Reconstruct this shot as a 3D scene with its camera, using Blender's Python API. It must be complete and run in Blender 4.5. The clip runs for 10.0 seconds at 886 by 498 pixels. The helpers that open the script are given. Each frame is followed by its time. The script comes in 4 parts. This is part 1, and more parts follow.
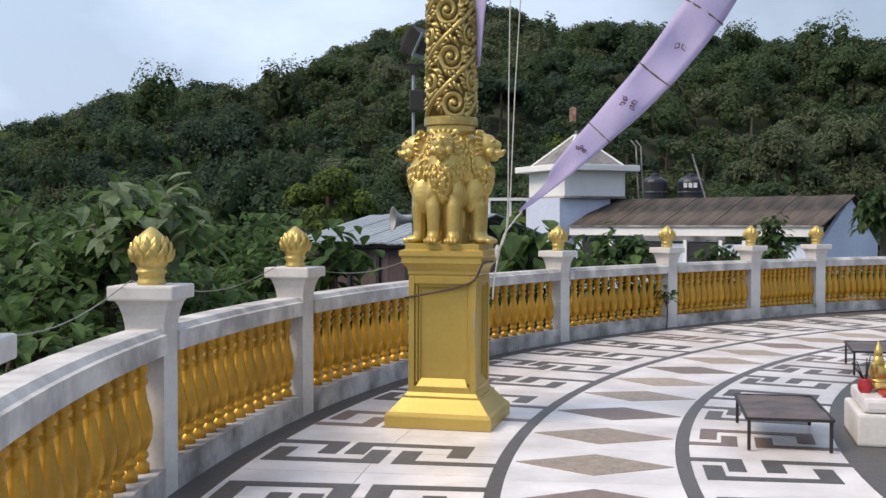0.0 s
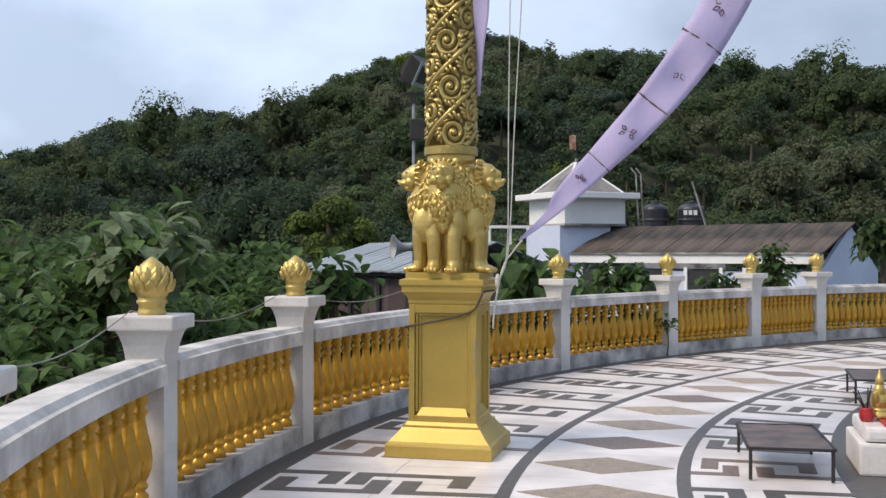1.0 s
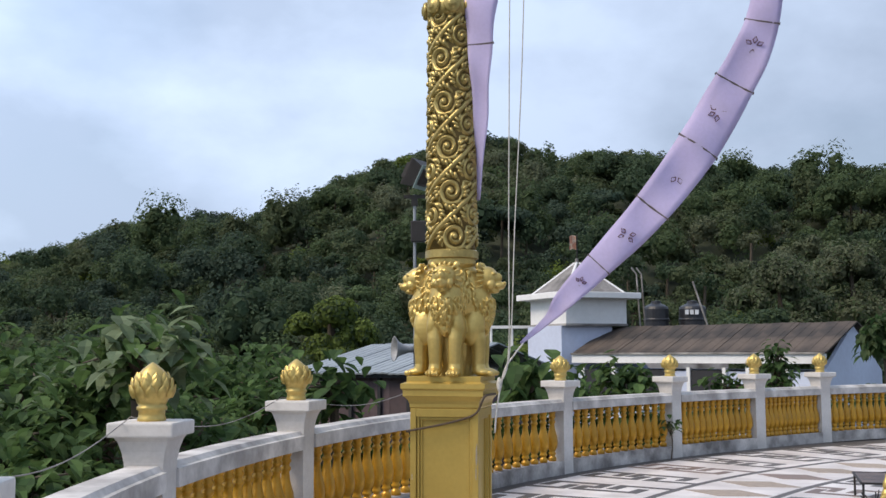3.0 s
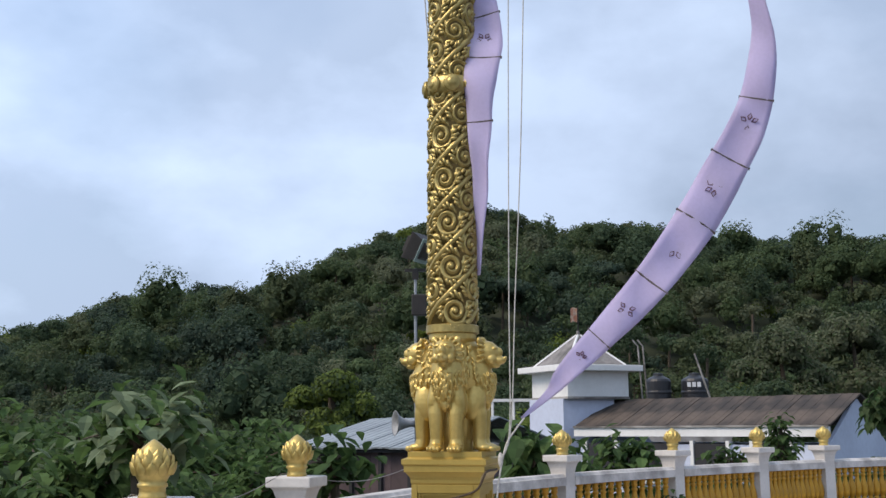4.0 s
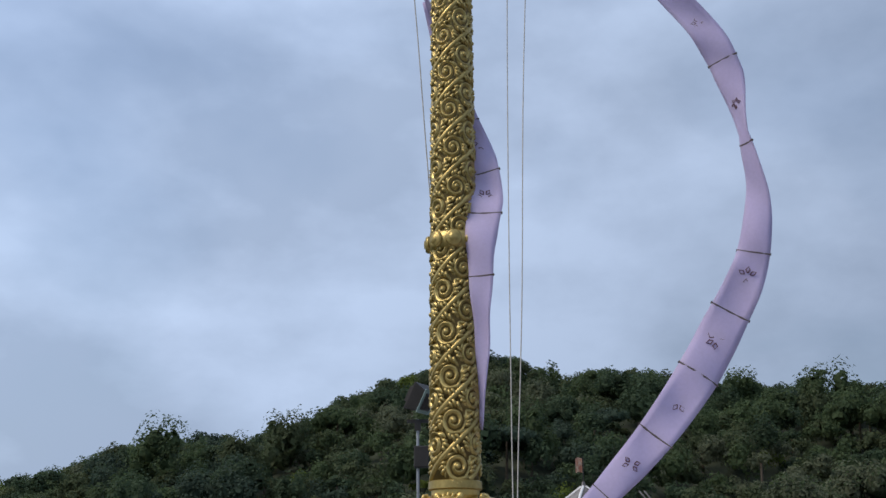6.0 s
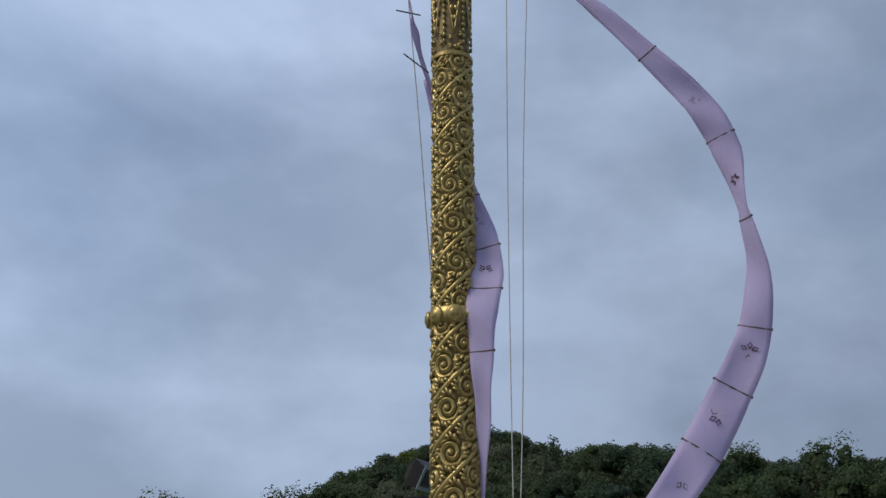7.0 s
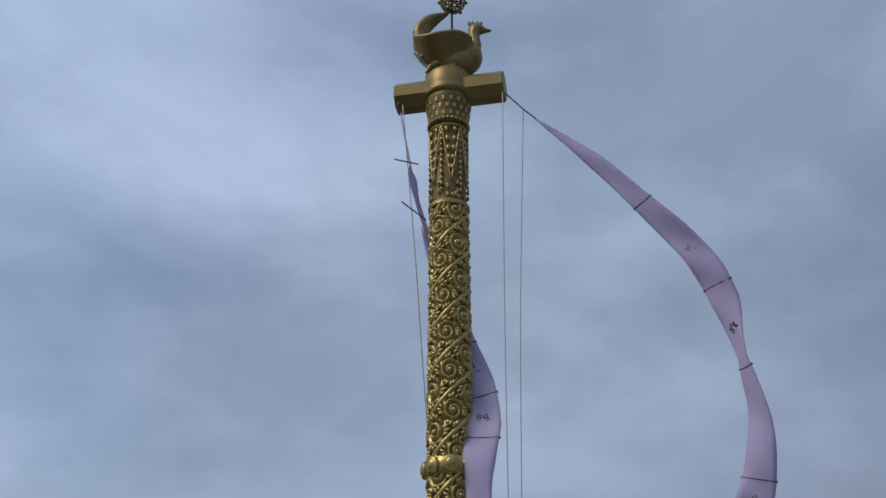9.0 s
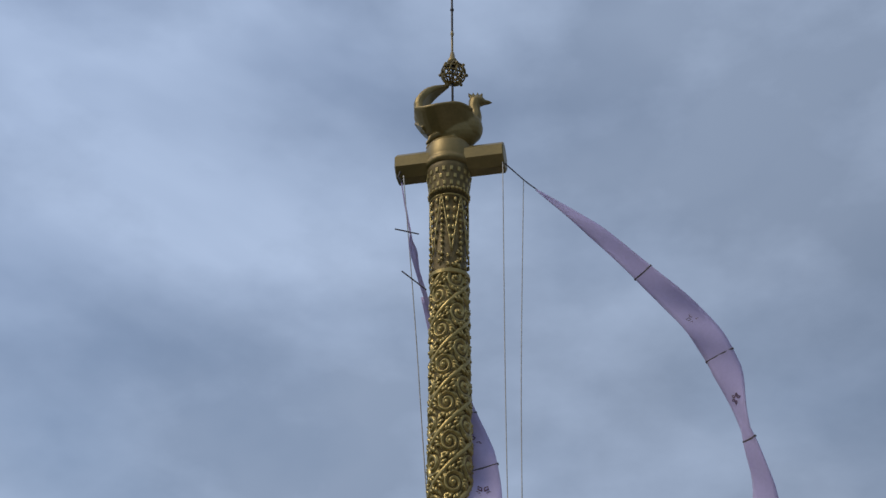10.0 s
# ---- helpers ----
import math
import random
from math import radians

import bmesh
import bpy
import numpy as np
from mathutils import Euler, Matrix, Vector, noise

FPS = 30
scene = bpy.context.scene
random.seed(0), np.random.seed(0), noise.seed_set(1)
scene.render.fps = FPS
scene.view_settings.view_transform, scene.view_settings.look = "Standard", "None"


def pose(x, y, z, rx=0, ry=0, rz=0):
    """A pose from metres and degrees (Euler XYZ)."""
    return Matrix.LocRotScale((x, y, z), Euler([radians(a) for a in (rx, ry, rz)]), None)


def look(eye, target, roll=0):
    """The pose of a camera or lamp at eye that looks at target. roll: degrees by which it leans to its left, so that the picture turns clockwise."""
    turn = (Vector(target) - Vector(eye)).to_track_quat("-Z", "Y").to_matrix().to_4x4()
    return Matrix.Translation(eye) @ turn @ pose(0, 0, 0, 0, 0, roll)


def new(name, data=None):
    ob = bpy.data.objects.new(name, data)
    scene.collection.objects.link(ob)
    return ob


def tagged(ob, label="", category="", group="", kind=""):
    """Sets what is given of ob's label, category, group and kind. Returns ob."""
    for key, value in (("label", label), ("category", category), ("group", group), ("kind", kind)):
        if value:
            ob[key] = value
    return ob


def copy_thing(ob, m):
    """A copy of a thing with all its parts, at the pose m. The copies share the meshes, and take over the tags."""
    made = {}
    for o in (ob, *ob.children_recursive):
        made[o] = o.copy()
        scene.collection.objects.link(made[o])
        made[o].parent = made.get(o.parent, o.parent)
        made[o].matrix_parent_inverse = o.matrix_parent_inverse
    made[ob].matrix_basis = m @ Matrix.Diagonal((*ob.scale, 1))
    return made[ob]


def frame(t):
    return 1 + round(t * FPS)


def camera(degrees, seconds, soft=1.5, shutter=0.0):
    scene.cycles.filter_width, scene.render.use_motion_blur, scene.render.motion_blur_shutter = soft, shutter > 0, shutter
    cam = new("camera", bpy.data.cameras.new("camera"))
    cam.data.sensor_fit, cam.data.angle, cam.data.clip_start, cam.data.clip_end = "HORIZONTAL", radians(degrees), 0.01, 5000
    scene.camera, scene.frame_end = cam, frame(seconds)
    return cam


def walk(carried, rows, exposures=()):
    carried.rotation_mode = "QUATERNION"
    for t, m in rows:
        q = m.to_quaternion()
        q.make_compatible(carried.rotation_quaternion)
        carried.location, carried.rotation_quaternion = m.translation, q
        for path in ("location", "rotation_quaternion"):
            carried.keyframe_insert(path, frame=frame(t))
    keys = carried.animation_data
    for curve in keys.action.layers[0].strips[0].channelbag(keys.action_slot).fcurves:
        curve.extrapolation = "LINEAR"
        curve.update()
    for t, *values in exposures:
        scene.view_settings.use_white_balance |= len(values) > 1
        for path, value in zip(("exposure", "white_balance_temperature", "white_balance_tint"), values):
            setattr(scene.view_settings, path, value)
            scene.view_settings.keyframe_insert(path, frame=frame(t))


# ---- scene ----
cam = camera(44.9, 10.0)
PATH = [
    (0, 0.000, 0.000, 1.500, -1.289, 0.00, 0.000),
    (0.5, 0.000, -0.004, 1.507, -0.692, 0.04, 0.008),
    (1, 0.002, -0.009, 1.514, 0.163, 0.07, 0.026),
    (1.5, 0.002, -0.013, 1.524, 1.139, 0.09, 0.038),
    (2, 0.003, -0.022, 1.529, 2.433, 0.15, 0.055),
    (3.5, 0.003, -0.057, 1.547, 7.317, 0.36, 0.130),
    (4, 0.005, -0.098, 1.554, 9.333, 0.46, 0.167),
    (4.5, 0.007, -0.143, 1.564, 11.178, 0.54, 0.189),
    (5, 0.010, -0.160, 1.575, 13.177, 0.60, 0.237),
    (5.5, 0.010, -0.161, 1.589, 15.123, 0.60, 0.330),
    (7, 0.003, -0.160, 1.613, 21.063, 0.60, 0.330),
    (7.5, 0.000, -0.156, 1.631, 22.781, 0.56, 0.241),
    (8, 0.000, -0.136, 1.638, 24.684, 0.50, 0.091),
    (8.5, 0.000, -0.119, 1.640, 26.633, 0.50, 0.065),
    (9, 0.000, -0.106, 1.636, 28.904, 0.45, 0.05),
    (9.5, 0.000, -0.093, 1.632, 30.799, 0.35, -0.0),
    (10, 0.000, -0.081, 1.628, 32.746, 0.33, -0.0),
]
EXPOSURES = [(0, 0.65, 7000, 10), (2, 0.61, 6900, 10), (3.5, 0.59, 6750, 10), (4.5, 0.44, 6650, 10), (5.5, 0.27, 6550, 10), (7, -0.25, 6500, 10), (8, -0.34, 6500, 10), (10, -0.42, 6450, 10)]
walk(cam, [(t, pose(x, y, z, 90 + p, r, w)) for t, x, y, z, p, r, w in PATH], EXPOSURES)

# ---------------------------------------------------------------- light
SUN_EL, SUN_AZ = radians(50), radians(243)
world = bpy.data.worlds.new("sky")
scene.world = world
world.use_nodes = True
wn, wl = world.node_tree.nodes, world.node_tree.links
bg = wn["Background"]
sky = wn.new("ShaderNodeTexSky")
sky.sky_type, sky.sun_disc = "NISHITA", False
sky.sun_elevation, sky.sun_rotation = SUN_EL, SUN_AZ
sky.dust_density, sky.ozone_density = 1.5, 1.5
gain = wn.new("ShaderNodeMixRGB")
gain.blend_type = "MULTIPLY"
gain.inputs[0].default_value = 1
gain.inputs[2].default_value = (0.115, 0.115, 0.115, 1)
wl.new(sky.outputs[0], gain.inputs[1])
wco = wn.new("ShaderNodeTexCoord")
wmap = wn.new("ShaderNodeMapping")
wmap.inputs["Scale"].default_value = (1.0, 1.0, 1.7)
wmap.inputs["Location"].default_value = (1.7, 0.9, 0.4)
wl.new(wco.outputs["Generated"], wmap.inputs[0])
cl = wn.new("ShaderNodeTexNoise")
cl.inputs["Scale"].default_value, cl.inputs["Detail"].default_value, cl.inputs["Roughness"].default_value = 1.9, 5, 0.48
cl.inputs["Distortion"].default_value = 0.25
wl.new(wmap.outputs[0], cl.inputs["Vector"])
cover = wn.new("ShaderNodeValToRGB")
cover.color_ramp.elements[0].position, cover.color_ramp.elements[1].position = 0.33, 0.58
cover.color_ramp.elements[0].color, cover.color_ramp.elements[1].color = (0.25,) * 3 + (1,), (0.96,) * 3 + (1,)
wl.new(cl.outputs[0], cover.inputs[0])
cl2 = wn.new("ShaderNodeTexNoise")
cl2.inputs["Scale"].default_value, cl2.inputs["Detail"].default_value, cl2.inputs["Roughness"].default_value = 2.8, 8, 0.54
wl.new(wmap.outputs[0], cl2.inputs["Vector"])
tone = wn.new("ShaderNodeValToRGB")
tone.color_ramp.elements[0].position, tone.color_ramp.elements[1].position = 0.41, 0.61
tone.color_ramp.elements[0].color, tone.color_ramp.elements[1].color = (0.365, 0.46, 0.635, 1), (0.53, 0.655, 0.885, 1)
wl.new(cl2.outputs[0], tone.inputs[0])
clouds = wn.new("ShaderNodeMixRGB")
wl.new(cover.outputs[0], clouds.inputs[0])
wl.new(gain.outputs[0], clouds.inputs[1])
wl.new(tone.outputs[0], clouds.inputs[2])
# an overcast sky is brighter overhead
wsep = wn.new("ShaderNodeSeparateXYZ")
wl.new(wco.outputs["Generated"], wsep.inputs[0])
high = wn.new("ShaderNodeMapRange")
high.inputs["From Min"].default_value, high.inputs["From Max"].default_value = 0.05, 1.0
high.inputs["To Min"].default_value, high.inputs["To Max"].default_value = 0.76, 1.28
wl.new(wsep.outputs["Z"], high.inputs["Value"])
# and brighter towards the veiled sun
west = wn.new("ShaderNodeMapRange")
west.interpolation_type = "SMOOTHSTEP"
west.inputs["From Min"].default_value, west.inputs["From Max"].default_value = -0.55, 0.50
west.inputs["To Min"].default_value, west.inputs["To Max"].default_value = 1.22, 0.84
wl.new(wsep.outputs["X"], west.inputs["Value"])
glow = wn.new("ShaderNodeMath")
glow.operation = "MULTIPLY"
wl.new(high.outputs[0], glow.inputs[0])
wl.new(west.outputs[0], glow.inputs[1])
over = wn.new("ShaderNodeVectorMath")
over.operation = "SCALE"
wl.new(clouds.outputs[0], over.inputs[0])
wl.new(glow.outputs[0], over.inputs["Scale"])
wl.new(over.outputs[0], bg.inputs["Color"])
bg.inputs["Strength"].default_value = 1.0

sun = new("sun", bpy.data.lights.new("sun", "SUN"))
sun.data.energy, sun.data.angle, sun.data.color = 1.85, radians(24), (1.0, 0.87, 0.72)
sun.matrix_world = look((0, 0, 30), (-30 * math.sin(SUN_AZ), -30 * math.cos(SUN_AZ), 30 - 30 * math.tan(SUN_EL)))



# ---------------------------------------------------------------- materials
def material(name, color, rough=0.6, metal=0.0, other=None, scale=6.0, bump=0.2, fine=60.0, spread=0.5, rand=0.0, island=0.0, detail=6.0, speck=0.45):
    """A procedural surface: colour varied at two scales, with a fine relief."""
    m = bpy.data.materials.new(name)
    m.use_nodes = True
    n, k = m.node_tree.nodes, m.node_tree.links
    b = n["Principled BSDF"]
    b.inputs["Roughness"].default_value, b.inputs["Metallic"].default_value = rough, metal
    co = n.new("ShaderNodeTexCoord")
    big = n.new("ShaderNodeTexNoise")
    big.inputs["Scale"].default_value, big.inputs["Detail"].default_value = scale, detail
    k.new(co.outputs["Object"], big.inputs["Vector"])
    ramp = n.new("ShaderNodeValToRGB")
    ramp.color_ramp.elements[0].position, ramp.color_ramp.elements[1].position = 0.5 - spread / 2, 0.5 + spread / 2
    ramp.color_ramp.elements[0].color = (*(other or [c * 0.7 for c in color]), 1)
    ramp.color_ramp.elements[1].color = (*color, 1)
    k.new(big.outputs[0], ramp.inputs[0])
    small = n.new("ShaderNodeTexNoise")
    small.inputs["Scale"].default_value, small.inputs["Detail"].default_value = fine, 4
    k.new(co.outputs["Object"], small.inputs["Vector"])
    mix = n.new("ShaderNodeMixRGB")
    mix.blend_type = "MULTIPLY"
    mix.inputs[0].default_value = speck
    k.new(ramp.outputs[0], mix.inputs[1])
    grain = n.new("ShaderNodeValToRGB")
    grain.color_ramp.elements[0].position, grain.color_ramp.elements[1].position = 0.3, 0.65
    grain.color_ramp.elements[0].color, grain.color_ramp.elements[1].color = (0.55, 0.55, 0.55, 1), (1, 1, 1, 1)
    k.new(small.outputs[0], grain.inputs[0])
    k.new(grain.outputs[0], mix.inputs[2])
    last = mix
    for amount, node, out in ((rand, "ShaderNodeObjectInfo", "Random"), (island, "ShaderNodeNewGeometry", "Random Per Island")):
        if amount:
            info = n.new(node)
            span = n.new("ShaderNodeMapRange")
            span.inputs["To Min"].default_value, span.inputs["To Max"].default_value = 1 - amount, 1 + amount
            k.new(info.outputs[out], span.inputs["Value"])
            hsv = n.new("ShaderNodeHueSaturation")
            k.new(span.outputs[0], hsv.inputs["Value"])
            k.new(last.outputs[0], hsv.inputs["Color"])
            last = hsv
    k.new(last.outputs[0], b.inputs["Base Color"])
    if bump:
        bp = n.new("ShaderNodeBump")
        bp.inputs["Strength"].default_value, bp.inputs["Distance"].default_value = bump, 0.01
        k.new(small.outputs[0], bp.inputs["Height"])
        k.new(bp.outputs[0], b.inputs["Normal"])
    return m


GOLD = material("gold_paint", (0.56, 0.395, 0.105), 0.42, 0.5, (0.40, 0.28, 0.065), 1.3, 0.03, 30, 0.5, speck=.15, detail=8)
GOLD_BRIGHT = material("bright_gold_paint", (0.66, 0.485, 0.165), 0.36, 0.6, (0.46, 0.325, 0.09), 6, 0.06, 40, speck=.25)
# Darker copy of the gold: recess shade put into the colour.
GOLD_SHADED = material("aged_gold_paint", (0.24, 0.17, 0.055), 0.6, 0.3, (0.12, 0.088, 0.03), 9, 0.15, 40)
GOLD_SPIRE = material("weathered_gold_paint", (0.53, 0.405, 0.145), 0.36, 0.6, (0.34, 0.25, 0.08), 4, 0.15, 30)
BRONZE = material("weathered_bronze_paint", (0.31, 0.225, 0.075), 0.45, 0.5, (0.20, 0.145, 0.05), 3, 0.08, 30, speck=.3)
CHIP = material("bare_plaster", (0.62, 0.55, 0.42), 0.85)
YELLOW = material("ochre_gold_paint", (0.62, 0.325, 0.024), 0.30, 0.35, (0.40, 0.20, 0.017), 5, 0.06, 40, rand=0.14, speck=.2)
RAIL = material("rain_stained_white_paint", (0.63, 0.60, 0.57), 0.8, 0, (0.31, 0.29, 0.275), 3.6, 0.2, 30, 0.30, speck=.25, detail=10)
PLINTH = material("stained_white_paint", (0.62, 0.585, 0.555), 0.8, 0, (0.17, 0.155, 0.145), 2.6, 0.2, 30, 0.30, speck=.35, detail=10)
WHITE = material("weathered_white_paint", (0.72, 0.69, 0.655), 0.75, 0, (0.47, 0.445, 0.42), 1.6, 0.12, 35, 0.42, rand=0.05, speck=.2)
MARBLE = material("white_marble", (0.84, 0.79, 0.77), 0.3, 0, (0.56, 0.515, 0.50), 1.7, 0.01, 22, 0.34, rand=0.07, speck=.15, detail=12)
GROUT = material("grey_grout", (0.17, 0.16, 0.15), 0.9, 0)
GRANITE = material("dark_grey_granite", (0.125, 0.112, 0.104), 0.5, 0, (0.075, 0.068, 0.064), 14, 0.03, 60, rand=0.2, speck=.8)
TAN = material("tan_granite", (0.43, 0.335, 0.25), 0.45, 0, (0.25, 0.195, 0.15), 12, 0.03, 50, rand=0.25, speck=.9)
BROWN = material("brown_granite", (0.26, 0.18, 0.14), 0.45, 0, (0.16, 0.115, 0.10), 12, 0.03, 50, rand=0.2, speck=.9)
CLOTH = material("lilac_cloth", (0.68, 0.61, 0.83), 0.85, 0, (0.60, 0.53, 0.75), 2, 0.0, 40, speck=.12)
PRINT = material("brown_print", (0.14, 0.05, 0.06), 0.85)
STICK = material("bamboo_stick", (0.13, 0.10, 0.10), 0.7)
ROPE = material("white_rope", (0.62, 0.60, 0.55), 0.9, 0, None, 30)
DARK_ROPE = material("dark_rope", (0.10, 0.07, 0.045), 0.9, 0, None, 30)
IRON = material("black_iron", (0.045, 0.04, 0.037), 0.55, 0.4)
RUST = material("scorched_rusty_sheet", (0.19, 0.115, 0.085), 0.34, 0.2, (0.045, 0.030, 0.028), 5, 0.4, 30, 0.4, detail=10)
STEEL = material("galvanised_steel", (0.42, 0.43, 0.44), 0.45, 0.7)
HORN = material("grey_horn_paint", (0.36, 0.36, 0.36), 0.5, 0.2)
LENS = material("lamp_glass", (0.30, 0.40, 0.38), 0.12, 0.0)
RED = material("red_glaze", (0.45, 0.025, 0.03), 0.35)
LIMEWASH = material("blue_limewash", (0.60, 0.66, 0.80), 0.85, 0, (0.44, 0.48, 0.60), 0.5, 0.1, 8, speck=.15)
WHITEWASH = material("white_limewash", (0.80, 0.80, 0.80), 0.85, 0, (0.62, 0.62, 0.61), 0.6, 0.1, 8, speck=.15)
PLANK = material("dark_plank", (0.13, 0.092, 0.098), 0.8, 0, None, 2, 0.3, 12, rand=0.2)
SHEET = material("blue_grey_roof_sheet", (0.28, 0.315, 0.335), 0.6, 0.0, (0.20, 0.225, 0.245), 0.8, 0.1, 6, speck=.2)
ASBESTOS = material("mossy_roof_sheet", (0.098, 0.074, 0.058), 0.9, 0, (0.022, 0.019, 0.018), 0.9, 0.4, 5, 0.26, rand=.04, detail=10)
ROOF_CEMENT = material("stained_roof_cement", (0.24, 0.225, 0.215), 0.9, 0, (0.06, 0.056, 0.053), 1.9, 0.3, 10, 0.28, detail=9)
CEMENT = material("grey_cement", (0.40, 0.38, 0.36), 0.9, 0, (0.12, 0.11, 0.10), 1.6, 0.3, 10, 0.3)
# Near-black stands in for unlit interiors; shed battens and eave beam use it too.
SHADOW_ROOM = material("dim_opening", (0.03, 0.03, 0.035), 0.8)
TANK = material("black_tank_plastic", (0.018, 0.018, 0.022), 0.4)
SOIL = material("leaf_litter_ground", (0.040, 0.052, 0.025), 0.95, 0, (0.024, 0.030, 0.016), 0.3, 0.5, 3)
BARK = material("bark", (0.11, 0.085, 0.06), 0.9, 0, None, 4, 0.5, 20)
FLAG = material("orange_flag_cloth", (0.62, 0.30, 0.20), 0.85, 0, (0.75, 0.62, 0.50), 9, 0, 40, .2)


def see_through(m, share):
    """Lets a share of the light pass diffusely through a thin surface."""
    n, k = m.node_tree.nodes, m.node_tree.links
    p = n["Principled BSDF"]
    p.inputs["Specular IOR Level"].default_value = 0.2
    thin = n.new("ShaderNodeBsdfTranslucent")
    k.new(p.inputs["Base Color"].links[0].from_socket, thin.inputs["Color"])
    both = n.new("ShaderNodeMixShader")
    both.inputs[0].default_value = share
    k.new(p.outputs[0], both.inputs[1])
    k.new(thin.outputs[0], both.inputs[2])
    k.new(both.outputs[0], n["Material Output"].inputs["Surface"])
    return m


see_through(CLOTH, 0.35)


def leaf_material(name, color, island=0.12):
    m = material(name, color, 0.75, 0, [c * 0.6 for c in color], 0.22, 0.0, 3, 0.4, island=island)
    return see_through(m, 0.45)


LEAVES = [leaf_material("leaf_" + n, c) for n, c in (
    ("deep", (0.078, 0.120, 0.064)), ("mid", (0.102, 0.148, 0.066)), ("olive", (0.106, 0.136, 0.066)),
    ("blue", (0.072, 0.110, 0.074)), ("pale", (0.165, 0.190, 0.112)), ("bright", (0.17, 0.23, 0.05)))]
BROAD = leaf_material("leaf_broad", (0.110, 0.185, 0.060), 0.3)
BROAD_PALE = leaf_material("leaf_broad_pale", (0.24, 0.31, 0.18), 0.25)
BROAD_DEEP = leaf_material("leaf_broad_deep", (0.072, 0.13, 0.045), 0.3)


# ---------------------------------------------------------------- mesh helpers
def part(name, bm, mat, parent=None, label="", smooth=False, m=None):
    """Links a bmesh as one mesh object, under a thing or a part."""
    me = bpy.data.meshes.new(name)
    bm.to_mesh(me)
    bm.free()
    me.materials.append(mat)
    if smooth:
        me.shade_smooth()
    ob = new(name, me)
    if parent:
        ob.parent = parent
    if m is not None:
        ob.matrix_basis = m
    return tagged(ob, label)


def again(ob, m, parent=None):
    """Another object on the same mesh."""
    o = new(ob.name.split(".")[0], ob.data)
    o.parent = parent or ob.parent
    o.matrix_basis = m
    return o


def thing(name, label, category, m=None, group="", kind=""):
    ob = new(name)
    ob.empty_display_size = 0.1
    if m is not None:
        ob.matrix_basis = m
    return tagged(ob, label, category, group, kind)


def box(bm, x, y, z, sx, sy, sz, bevel=0.0, m=None):
    r = bmesh.ops.create_cube(bm, size=1, matrix=(m or Matrix()) @ Matrix.Translation((x, y, z)) @ Matrix.Diagonal((sx, sy, sz, 1)))
    if bevel:
        es = list({e for v in r["verts"] for e in v.link_edges})
        bmesh.ops.bevel(bm, geom=es, offset=bevel, segments=2, affect="EDGES", profile=0.6)
    return bm


def boxed(*a, **k):
    return box(bmesh.new(), *a, **k)


def lathe(bm, profile, n=20, m=None, square=0):
    """A turned body from (radius, height) pairs."""
    m = m or Matrix()
    rings = []
    for r, z in profile:
        rings.append([bm.verts.new(m @ Vector((r * math.cos(2 * math.pi * i / n + square), r * math.sin(2 * math.pi * i / n + square), z))) for i in range(n)])
    for a, b in zip(rings, rings[1:]):
        for i in range(n):
            bm.faces.new((a[i], a[(i + 1) % n], b[(i + 1) % n], b[i]))
    bm.faces.new(rings[0][::-1])
    bm.faces.new(rings[-1])
    return bm


def square_stack(bm, profile, m=None):
    """A four-sided moulded body from (half width, height) pairs."""
    return lathe(bm, [(h * math.sqrt(2), z) for h, z in profile], 4, m, math.pi / 4)


def tube(bm, pts, r, n=6, taper=None, closed=False):
    pts = [Vector(p) for p in pts]
    rings = []
    for i, p in enumerate(pts):
        a, b = pts[max(i - 1, 0)], pts[min(i + 1, len(pts) - 1)]
        if closed:
            a, b = pts[i - 1], pts[(i + 1) % len(pts)]
        d = (b - a).normalized()
        u = d.orthogonal().normalized() if i == 0 else (u - d * u.dot(d)).normalized()
        v = d.cross(u)
        rr = r if taper is None else r * taper[i]
        rings.append([bm.verts.new(p + (u * math.cos(2 * math.pi * j / n) + v * math.sin(2 * math.pi * j / n)) * rr) for j in range(n)])
    pairs = list(zip(rings, rings[1:])) + ([(rings[-1], rings[0])] if closed else [])
    for a, b in pairs:
        for j in range(n):
            bm.faces.new((a[j], a[(j + 1) % n], b[(j + 1) % n], b[j]))
    if not closed:
        bm.faces.new(rings[0][::-1])
        bm.faces.new(rings[-1])
    return bm


def ball(bm, c, s, rot=(0, 0, 0), seg=12):
    m = Matrix.LocRotScale(c, Euler([radians(a) for a in rot]), s if hasattr(s, "__len__") else (s, s, s))
    bmesh.ops.create_uvsphere(bm, u_segments=seg, v_segments=max(6, seg * 2 // 3), radius=1, matrix=m)
    return bm


def curve_points(ctrl, n):
    """A smooth line through the control points."""
    c = [Vector(p) for p in ctrl]
    c = [c[0] * 2 - c[1]] + c + [c[-1] * 2 - c[-2]]
    out, seg = [], len(c) - 3
    for i in range(n):
        f = i / (n - 1) * seg
        k = min(int(f), seg - 1)
        t = f - k
        a, b, d, e = c[k:k + 4]
        out.append(0.5 * (2 * b + (d - a) * t + (2 * a - 5 * b + 4 * d - e) * t * t + (3 * b - a - 3 * d + e) * t ** 3))
    return out


# ---------------------------------------------------------------- plan
CX, CY = 13.27, 4.59          # the centre of the round terrace


def polar(r, a, z=0.0):
    return Vector((CX + r * math.cos(radians(a)), CY + r * math.sin(radians(a)), z))


